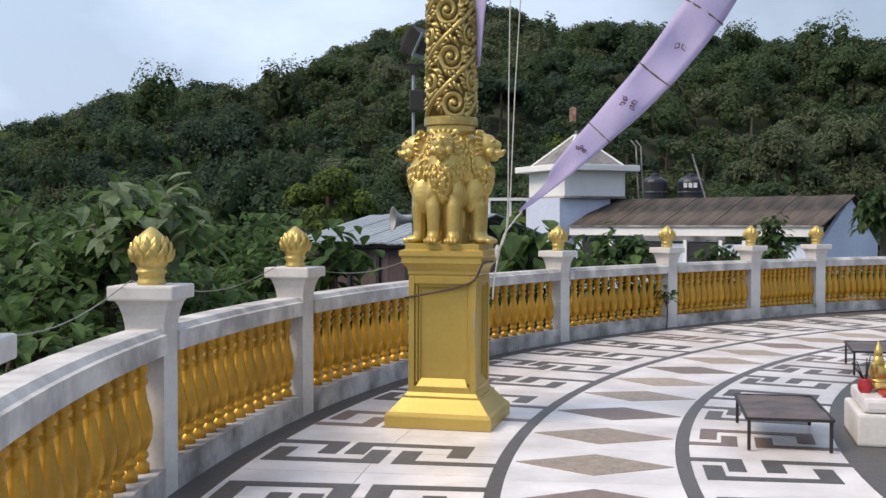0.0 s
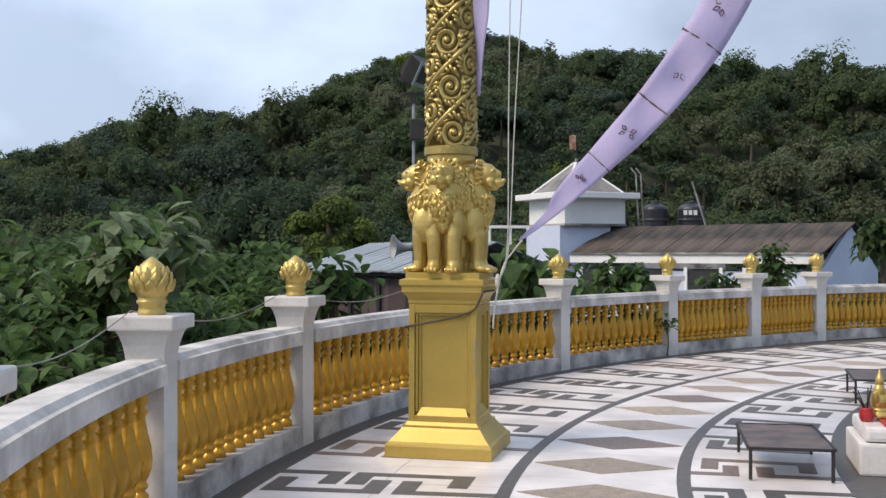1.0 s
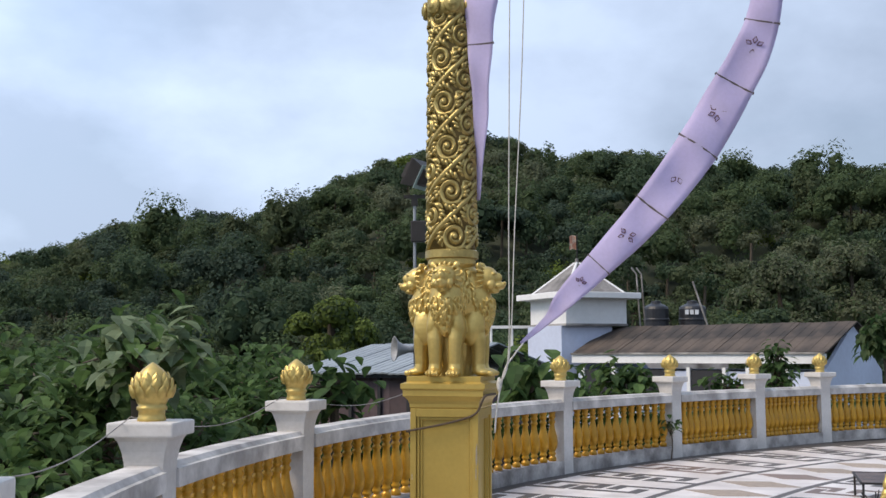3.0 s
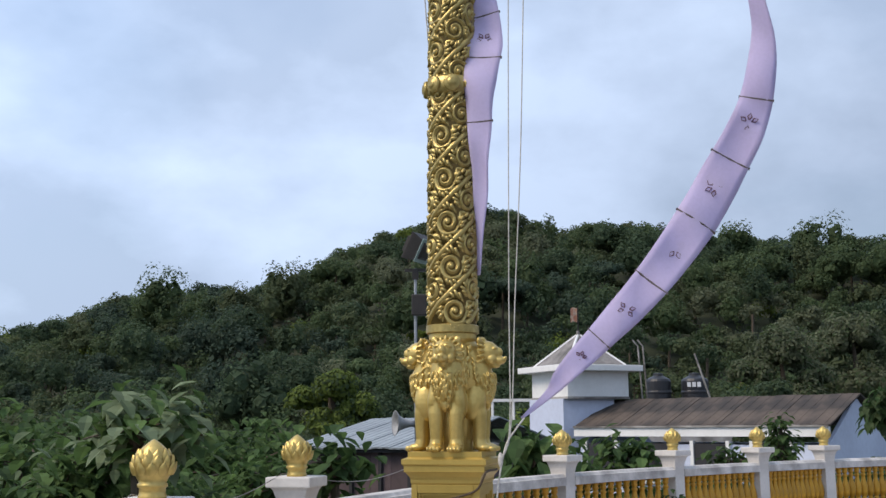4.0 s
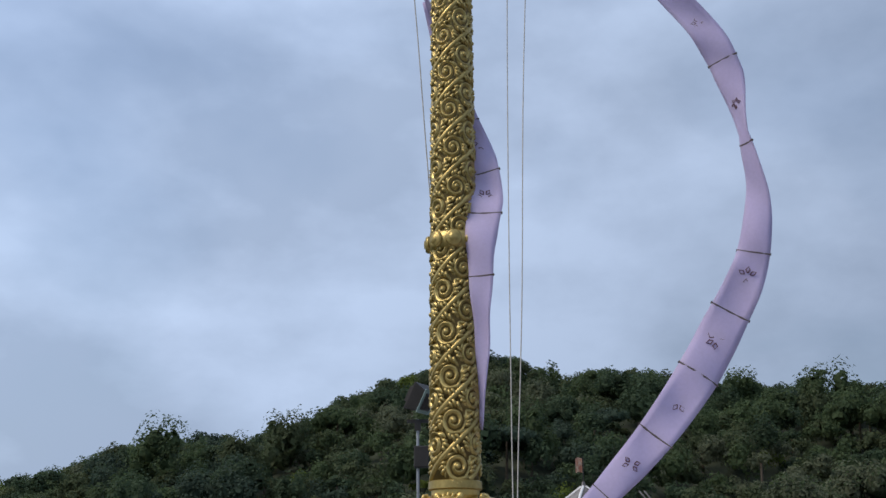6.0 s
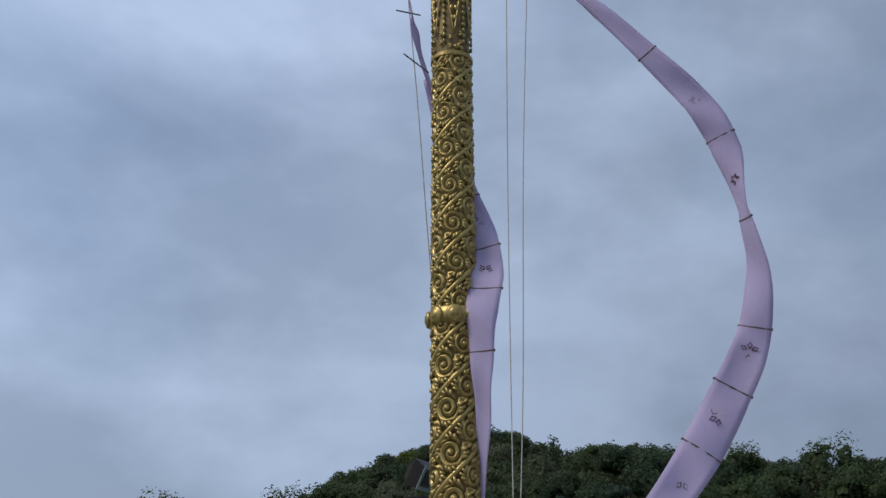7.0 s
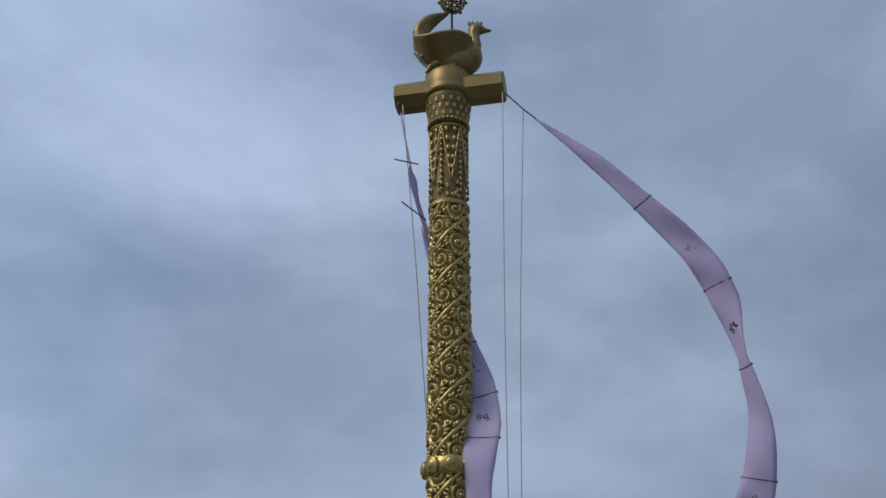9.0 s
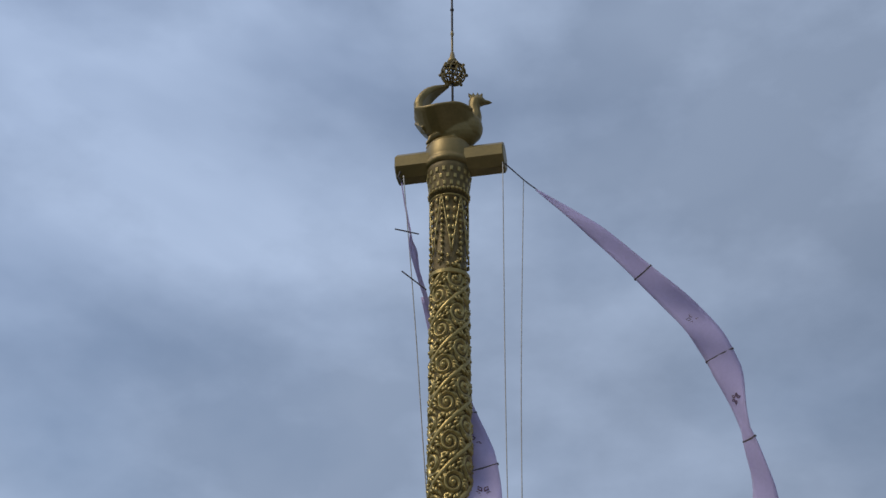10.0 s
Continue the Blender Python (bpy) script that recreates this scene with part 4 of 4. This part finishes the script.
def build_tower():
    h = thing("tower_house", "small white square tower with weathered pyramid roof", "building", pose(4.05, 32.6, 0, 0, 0, 24.7))
    part("lower_wall", boxed(-.25, .1, -1.1, 1.75, 2.0, 6.78), LIMEWASH, h)
    part("ledge", boxed(0, 0, 2.315, 2.16, 2.16, .07, .01), CEMENT, h)
    part("upper_wall", boxed(0, 0, 2.72, 2.1, 2.1, .74), WHITEWASH, h)
    part("eave_slab", boxed(0, 0, 3.18, 2.75, 2.75, .18, .02), WHITEWASH, h)
    bm = bmesh.new()
    square_stack(bm, [(1.02, 3.27), (.05, 4.22), (.03, 4.36)])
    part("roof", bm, ROOF_CEMENT, h, "stained grey pyramid roof")
    bm = bmesh.new()
    for k in range(4):
        m = pose(0, 0, 0, 0, 0, 45 + 90 * k)
        tube(bm, [m @ Vector((1.42, 0, 3.28)), m @ Vector((.06, 0, 4.22))], .04, 6)
    part("roof_ridge", bm, WHITEWASH, h)
    part("flagpole", tube(bmesh.new(), [(0, 0, 4.35), (0.02, 0, 5.1)], .018, 6), IRON, h)
    bm = bmesh.new()
    rows = [[bm.verts.new((-.02 - .26 * i / 5, .05 * math.sin(i), z + .03 * math.sin(i * .8))) for z in (4.62, 4.84, 5.05)] for i in range(6)]
    for p, q in zip(rows, rows[1:]):
        for j in range(2):
            bm.faces.new((p[j], p[j + 1], q[j + 1], q[j]))
    bmesh.ops.solidify(bm, geom=bm.faces[:], thickness=.01)
    part("flag", bm, FLAG, h, "small faded orange flag")
    side = thing("rail_frame", "white pipe railing on a flat roof edge", "railing", pose(1.75, 33.5, 1.0))
    for x in (-.3, .35, 1.0):
        part("upright", tube(bmesh.new(), [(x, 0, 0), (x, 0, 1.28)], .04, 6), WHITEWASH, side)
    part("top_rail", boxed(.35, 0, 1.30, 1.5, .09, .09), WHITEWASH, side)
    annexe = thing("annexe_block", "low blue limewashed annexe with flat roof", "building", pose(2.2, 34.5, 0, 0, 0, 24))
    part("wall", boxed(0, 0, -2, 3.2, 3, 5.9), LIMEWASH, annexe)
    part("roof_slab", boxed(0, 0, 1.02, 3.4, 3.2, .12), CEMENT, annexe)


build_tower()


def build_long_house():
    h = thing("long_house", "long low limewashed house with mossy dark sheet roof", "building", pose(7.75, 29.9, 0, 0, 0, -43))
    w = 7.3
    part("wall", boxed(0, 0, -1.7, w, 3.6, 5.4), LIMEWASH, h)
    for x in (-w / 2 + .05, w / 2 - .05):
        bm = bmesh.new()
        a, b, e = [bm.verts.new((x - .05, y, z)) for y, z in ((-1.8, 1.0), (1.8, 1.0), (0, 2.18))]
        d, f, g = [bm.verts.new((x + .05, y, z)) for y, z in ((-1.8, 1.0), (1.8, 1.0), (0, 2.18))]
        for fc in ((a, b, e), (g, f, d), (a, d, f, b), (b, f, g, e), (e, g, d, a)):
            bm.faces.new(fc)
        part("gable", bm, LIMEWASH, h)
    gable_roof(h, ASBESTOS, w, 3.6, 1.52, .72, .12, .04, 10, "stained brown-grey corrugated roof sheet")
    part("fascia", boxed(0, -1.93, 1.33, w + .2, .10, .24), WHITEWASH, h)
    part("gutter", boxed(0, -2.0, 1.47, w + .2, .06, .05), CEMENT, h)
    for x in (-2.9, -1.2, .5, 2.2):
        # A solid box, its near-black colour standing in for indoor shade.
        wd = part("window", boxed(x, -1.82, .55, .95, .08, .95), SHADOW_ROOM, h, "near-black panel coloured as an unlit opening")
        part("window_frame", box(box(boxed(x - .52, -1.85, .55, .10, .12, 1.1), x + .52, -1.85, .55, .10, .12, 1.1), x, -1.85, 0, 1.1, .12, .08), WHITEWASH, wd)
    for i, (x, r) in enumerate(((7.30, .43), (8.55, .46))):
        t = thing("water_tank", "black plastic water tank on a roof", "water tank", pose(x, 37.0, 2.35), group="black water tanks")
        part("body", lathe(bmesh.new(), [(r, -1.2), (r, .2), (r + .02, .22), (r + .02, .27), (r, .3), (r, .62), (r * .93, .7), (r * .4, .82), (r * .38, .9), (.02, .92)], 24), TANK, t, smooth=False)
        if i:
            bm = bmesh.new()
            for j in range(3):
                box(bm, -.30 + .17 * j, -r - .01, .50, .12, .02, .16)
            part("mark", bm, WHITEWASH, t, "pale unreadable mark")
    for x0, x1, z1 in ((8.35, 7.75, 3.7),):
        tagged(part("bamboo_pole", tube(bmesh.new(), [(x0, 33.2, 1.6), (x1, 33.4, z1)], .03, 6), CEMENT), "pale leaning bamboo pole", "pole")
    for x in (6.05, 6.2):
        tagged(part("antenna_pole", tube(bmesh.new(), [(x, 33.0, 1.6), (x - .12, 33.0, 3.9), (x - .28, 33.0, 4.1)], .025, 6), CEMENT), "thin pale bent pole", "pole")
    flat = thing("tank_stand", "flat-roofed block carrying the water tanks", "building", pose(8.0, 37.2, 0))
    part("wall", boxed(0, 0, -2.0, 3.0, 2.2, 6.3), CEMENT, flat)


build_long_house()


def build_shed():
    s = thing("plank_shed", "dark plank shed with pale blue-grey metal sheet roof", "shed", pose(-.22, 20.34, 0, 0, 0, -28.5))
    plank = None
    for i in range(12):
        if plank is None:
            plank = part("plank", boxed(0, -2.53, -1.4, .198, .04, 5.1), PLANK, s, m=pose(-1.10 + .2 * i, 0, 0))
        else:
            again(plank, pose(-1.10 + .2 * i, .006 * (i % 2), 0), s)
    part("back_wall", boxed(0, .02, -1.4, 2.3, 5.0, 5.1), PLANK, s)
    for x in (-.72, -.15, .42, .98):
        part("batten", boxed(x, -2.58, -1.4, .06, .05, 5.1), SHADOW_ROOM, s)
    gable_roof(s, SHEET, 2.55, 5.3, 1.20, .48, .10, .025, 8, "pale blue-grey ribbed roof sheet")
    part("eave_beam", boxed(0, -2.66, 1.155, 2.6, .06, .07), SHADOW_ROOM, s)


build_shed()


def build_lamp_post():
    p = thing("lamp_post", "slim steel post with floodlight and grey horn loudspeaker", "lamp post", pose(-.47, 17, 0))
    part("pole", tube(bmesh.new(), [(0, 0, -4.5), (0, 0, 4.05)], .024, 10), STEEL, p)
    bm = bmesh.new()
    square_stack(bm, [(.10, .16), (.17, .10), (.215, -.05), (.225, -.09), (.225, -.11)], pose(0, 0, 0, 90, 0, 0))
    for k in range(5):
        box(bm, (k - 2) * .06, .17, 0, .012, .08, .26)
    fl = part("floodlight", bm, IRON, p, "dark weathered floodlight housing with cooling fins", m=pose(.06, -.06, 4.36, 28, 0, 62))
    part("glass", boxed(0, .118 - .236, 0, .40, .014, .40, .004), LENS, fl)
    part("bracket", box(boxed(0, 0, 4.02, .34, .06, .05), 0, 0, 3.95, .10, .10, .16), IRON, p)
    part("junction_box", boxed(.06, -.06, 3.45, .24, .12, .34, .02), IRON, p)
    horn = part("horn", lathe(bmesh.new(), [(.05, 0), (.055, .08), (.08, .18), (.12, .25), (.19, .31), (.20, .32), (.185, .315), (.11, .25), (.03, .16)], 24), HORN, p, "grey horn loudspeaker", True, pose(-.02, -.05, 1.58, 0, -88, 18))
    part("driver", lathe(bmesh.new(), [(.06, -.14), (.075, -.12), (.075, -.01), (.05, 0)], 16), IRON, horn)


build_lamp_post()


# ---------------------------------------------------------------- plants
def mesh_from(name, verts, faces_n, mats, index):
    """One mesh from vertex rows; faces_n corners a face, in order."""
    me = bpy.data.meshes.new(name)
    nv = len(verts)
    nf = nv // faces_n
    me.vertices.add(nv)
    me.vertices.foreach_set("co", verts.astype(np.float32).ravel())
    me.loops.add(nv)
    me.loops.foreach_set("vertex_index", np.arange(nv, dtype=np.int32))
    me.polygons.add(nf)
    me.polygons.foreach_set("loop_start", np.arange(0, nv, faces_n, dtype=np.int32))
    for m in mats:
        me.materials.append(m)
    me.polygons.foreach_set("material_index", index.astype(np.int32))
    me.update()
    me.validate()
    return me


def crown_cards(rng, centre, R, squash, n, size):
    """Leaf sprays on the shells of several lobes of a crown."""
    k = rng.integers(9, 15)
    d = rng.normal(size=(k, 3))
    d /= np.linalg.norm(d, axis=1)[:, None]
    d[:, 2] = np.abs(d[:, 2]) * .9 - .25
    lobes = d * R * rng.uniform(.45, .75, (k, 1))
    lr = R * rng.uniform(.30, .55, k)
    pick = rng.integers(0, k, n)
    q = rng.normal(size=(n, 3))
    q /= np.linalg.norm(q, axis=1)[:, None]
    q[:, 2] = np.where(q[:, 2] < -.35, -q[:, 2], q[:, 2])
    pos = lobes[pick] + q * (lr[pick] * rng.uniform(.8, 1.08, n))[:, None]
    pos[:, 2] *= squash
    nrm = q + rng.normal(size=(n, 3)) * .32
    nrm /= np.linalg.norm(nrm, axis=1)[:, None]
    u = np.cross(nrm, rng.normal(size=(n, 3)))
    u /= np.linalg.norm(u, axis=1)[:, None]
    v = np.cross(nrm, u)
    s = (size * rng.uniform(.5, 1.3, n))[:, None]
    c = pos + np.asarray(centre)
    quad = np.stack([c - u * s * .55, c - v * s * .34 + nrm * s * .08, c + u * s * .7, c + v * s * .34 - nrm * s * .05], 1)
    # broad inner sprays, so that no sky shows through the middle
    m = n // 5
    q = rng.normal(size=(m, 3))
    q /= np.linalg.norm(q, axis=1)[:, None]
    c = lobes[rng.integers(0, k, m)] + q * R * .20
    c[:, 2] *= squash
    c = c + np.asarray(centre)
    u = np.cross(q, rng.normal(size=(m, 3)))
    u /= np.linalg.norm(u, axis=1)[:, None]
    v, s = np.cross(q, u), R * .13
    core = np.stack([c - u * s, c - v * s, c + u * s, c + v * s], 1)
    return np.concatenate([quad, core]).reshape(-1, 3)


def build_forest():
    rng = np.random.default_rng(4)
    allv, idx = [], []
    trunks = bmesh.new()
    placed = np.zeros((0, 3))
    for _ in range(24000):
        r = math.sqrt(rng.uniform(46 ** 2, 180 ** 2))
        a = rng.uniform(-27.5, 27.5)
        x, y = r * math.sin(radians(a)), r * math.cos(radians(a))
        patch = noise.noise(Vector((x * .035, y * .035, 7)))
        R = min(max((2.15 + 1.5 * patch) * math.exp(rng.normal() * .33), 1.1), 4.4)
        if r > 140:
            R = min(R, 2.4)
        if len(placed) and (np.hypot(placed[:, 0] - x, placed[:, 1] - y) < .49 * (placed[:, 2] + R)).any():
            continue
        placed = np.vstack([placed, (x, y, R)])
        z = ground_height(x, y)
        form = rng.random()
        sq = rng.uniform(1.35, 1.9) if form < .30 else rng.uniform(.5, .7) if form < .42 else rng.uniform(.85, 1.25)
        if r < 132:
            tall = rng.uniform(.5, 1.3) * R + (rng.uniform(1.2, 4.5) * (1 - r / 190) if rng.random() < .3 else 0)
        else:
            tall = rng.uniform(.6, 1.25) * R / max(sq, 1) + (rng.uniform(.2, 1.0) if rng.random() < .35 else 0)
        if r < 62:
            top = 1.5 + r * (.012 if a > 3 else .055)
            z = min(z, top - tall - R * sq)
        w = rng.random() * .75 + .5 * (noise.noise(Vector((x * .05, y * .05, 1))) + .25)
        kind = 3 if w < .18 else 0 if w < .44 else 1 if w < .66 else 2 if w < .86 else 4
        if rng.random() < .012:
            kind = 5
        R2 = R * (1.12 - .14 * sq)
        crown = crown_cards(rng, (x, y, z + tall), R2, sq, int(min(max(95 * R2 * R2, 240), 1300)), .18 + .0012 * r)
        allv.append(crown)
        idx.append(np.full(len(crown) // 4, kind))
        if rng.random() < .25:
            tube(trunks, [(x, y, z - 1), (x + .2, y, z + tall)], .14, 5)
    me = mesh_from("far_woods", np.concatenate(allv), 4, LEAVES, np.concatenate(idx))
    o = new("far_woods", me)
    tagged(o, "dense dark green mixed forest covering the hill", "forest", kind="stuff")
    part("trunks", trunks, BARK, o)


build_forest()


def big_leaves(rng, tips, n, size, droop=.5):
    """Pointed folded leaves, three to a stalk end, as triangles pairs along a midrib."""
    out = []
    for _ in range(n):
        t = tips[rng.integers(0, len(tips))]
        p = t + rng.normal(size=3) * .5 * size
        a = rng.uniform(0, 2 * math.pi)
        d = np.array([math.cos(a), math.sin(a), -droop * rng.uniform(.2, 1.3)])
        d /= np.linalg.norm(d)
        side = np.cross(d, [0, 0, 1.0])
        side /= np.linalg.norm(side)
        up = np.cross(side, d)
        L = size * rng.uniform(.6, 1.25)
        w = L * rng.uniform(.24, .34)
        rib = [p, p + d * L * .4 - up * 0, p + d * L * .75 - up * L * .06, p + d * L - up * L * .16]
        for s in (-1, 1):
            e1 = rib[0] + d * L * .22 + side * s * w * .8 + up * w * .25
            e2 = rib[1] + d * L * .08 + side * s * w + up * w * .28
            e3 = rib[2] + side * s * w * .55 + up * w * .12
            q = [(rib[0], e1, e2, rib[1]), (rib[1], e2, e3, rib[2]), (rib[2], e3, rib[3], rib[3] - d * L * .01)]
            for f in q:
                f = f if s > 0 else f[::-1]
                out.extend(f)
    return np.array(out)


def build_shrub(centre, radius, height, leaves, size, mats, seed, label, name="shrub", droop=.5):
    rng = np.random.default_rng(seed)
    s = thing(name, label, name, Matrix.Translation(centre), group="plants beyond the balustrade")
    tips, bm = [], bmesh.new()
    base = -centre[2] + .003 if name == "weed" else ground_height(centre[0], centre[1]) - centre[2]
    dc = math.hypot(centre[0] - CX, centre[1] - CY)
    tube(bm, curve_points([(0, 0, base - .1), (.1, .05, base * .5), (0, 0, 0)] if name != "weed" else [(0, 0, base), (.02, 0, base * .5), (0, 0, 0)], 6), .07 if name != "weed" else .008, 6, [1.3, 1.2, 1.1, 1, .9, .8])
    for i in range(16):
        d = rng.normal(size=3)
        d /= np.linalg.norm(d)
        d[2] = abs(d[2]) * .8 - .1
        e = np.array([d[0] * radius, d[1] * radius, d[2] * height]) * rng.uniform(.55, 1.0)
        mid = e * .5 + np.array([0, 0, .12 * height])
        tube(bm, [(0, 0, -.3 * height), tuple(mid), tuple(e)], .022 if name != "weed" else .004, 5, [1.2, .8, .3])
        for q in (.5, .7, .85, 1.0):
            tips.append(e * q + np.array([0, 0, .12 * height]) * (1 - q) * 2 + rng.normal(size=3) * .12 * radius)
    part("stem", bm, BARK, s)
    v = big_leaves(rng, tips, leaves, size, droop)
    per = rng.integers(0, len(mats), len(v) // 24)
    me = mesh_from("foliage", v, 4, mats, np.repeat(per, 6))
    o = new("foliage", me)
    o.parent = s
    return s


def build_plants():
    broad, pale, deep = [BROAD, BROAD, BROAD_DEEP], [BROAD_PALE, BROAD], [BROAD_DEEP, BROAD_DEEP, BROAD]
    lab = "leafy broad-leaved green shrub beyond the balustrade"
    for i, (u, d, y, R, H, n, size, mats) in enumerate((
            (30, 9.0, 520, .8, .7, 420, .19, broad), (110, 8.6, 560, .7, .6, 380, .18, deep), (190, 9.5, 470, .7, .7, 420, .18, broad),
            (238, 8.9, 372, .60, .40, 300, .22, pale), (120, 9.8, 455, .6, .4, 220, .2, pale), (320, 10.5, 500, .8, .6, 420, .17, deep), (420, 12.0, 500, .9, .55, 480, .16, broad),
            (480, 12.5, 475, .65, .6, 380, .17, deep), (588, 12.6, 446, .34, .36, 110, .27, deep), (60, 12.5, 440, 1.2, .9, 520, .20, deep),
            (150, 13.5, 400, 1.2, .9, 520, .20, deep), (420, 15.0, 450, 1.6, 1.0, 700, .20, broad), (0, 16, 400, 1.8, 1.3, 700, .22, broad),
            (300, 16, 420, 1.7, 1.2, 700, .22, deep), (440, 17, 440, 1.1, 1.0, 600, .2, deep),
            (20, 7.2, 600, .6, .5, 260, .17, broad), (360, 9.2, 560, .7, .5, 320, .16, broad),
            (930, 15.5, 438, .46, .46, 130, .33, deep), (1000, 17.5, 455, .7, .5, 260, .24, deep),
            (1105, 18.5, 438, .62, .62, 300, .24, broad), (1285, 20.5, 452, .5, .30, 170, .18, broad), (1372, 21, 405, .36, .95, 300, .15, deep), (1365, 21, 446, .55, .4, 200, .18, deep),
            (900, 16.5, 530, .9, .6, 420, .2, deep), (960, 17.5, 535, .9, .6, 420, .2, deep), (1040, 18, 530, .9, .6, 420, .2, deep), (1110, 18.5, 525, .9, .55, 420, .2, deep),
            (1180, 19.5, 515, .9, .5, 420, .2, deep), (1250, 20.5, 510, 1.0, .5, 420, .2, deep), (1330, 21.5, 500, 1.0, .5, 420, .2, deep), (1410, 22.5, 495, 1.0, .5, 420, .2, deep),
            (1490, 23.5, 490, 1.1, .5, 420, .2, deep), (1560, 24.5, 490, 1.1, .5, 420, .2, deep), (650, 14.5, 560, .9, .6, 420, .18, deep), (740, 15, 560, .9, .6, 420, .18, deep), (830, 15.5, 540, .9, .6, 420, .18, deep))):
        x, yy = (u - 784) / 1900 * d, d
        z = 1.5 + (398 - y) / 1900 * d
        build_shrub((x, yy, z - H * .35), R, H, int(n * .8), size * 1.12, mats, 40 + i, lab, droop=1.3 if size > .28 else .7)
    # weeds rooted beside a post
    q = polar(14.80, 132.75, .42)
    build_shrub((q.x, q.y, .42), .16, .28, 34, .11, [BROAD_DEEP, BROAD], 120, "small weed rooted at the foot of a white post", "weed", .6)
    # hanging long-leaved tree at the far end
    d = 23.0
    build_shrub(((1562 - 784) / 1900 * d, d, 1.5 + (398 - 385) / 1900 * d), .55, .9, 460, .26, [BROAD_DEEP, LEAVES[1]], 90, "slender tree with drooping narrow dark leaves", "tree", 1.6)
    # single crowns that stand out from the hill
    rng = np.random.default_rng(77)
    for label, x, y, z, R, mat, size in (("bright yellow-green dense tree below the hill", -4.7, 44, 2.9, 1.5, LEAVES[5], .17),
                                         ("pale grey-green flowering tree on the hillside", 26.6, 70, 6.6, 3.0, LEAVES[4], .22),
                                         ("pale olive tree on the hillside", 20.6, 66, 5.2, 2.5, LEAVES[4], .22),
                                         ("dark round dense tree behind the long house", 11.6, 38.5, 2.4, .85, LEAVES[0], .14)):
        t = thing("tree", label, "tree", pose(x, y, 0))
        v = np.concatenate([crown_cards(rng, (0, 0, z), R * .85, 1.15, 2600, size), crown_cards(rng, (.75 * R, -.2 * R, z - .55 * R), .65 * R, 1.1, 1800, size), crown_cards(rng, (-.7 * R, 0, z - .3 * R), .6 * R, 1.0, 1500, size), crown_cards(rng, (.1 * R, -.3 * R, z - 1.0 * R), .8 * R, 1.0, 1800, size)])
        o = new("crown", mesh_from("crown", v, 4, [mat, LEAVES[1]], (rng.random(len(v) // 4) < .3) * 1))
        o.parent = t
        part("trunk", tube(bmesh.new(), [(0, 0, ground_height(x, y) - .2), (.1, 0, z - .6 * R), (0, 0, z)], .2, 8, [1.2, 1, .5]), BARK, t)


build_plants()
build_inlay()
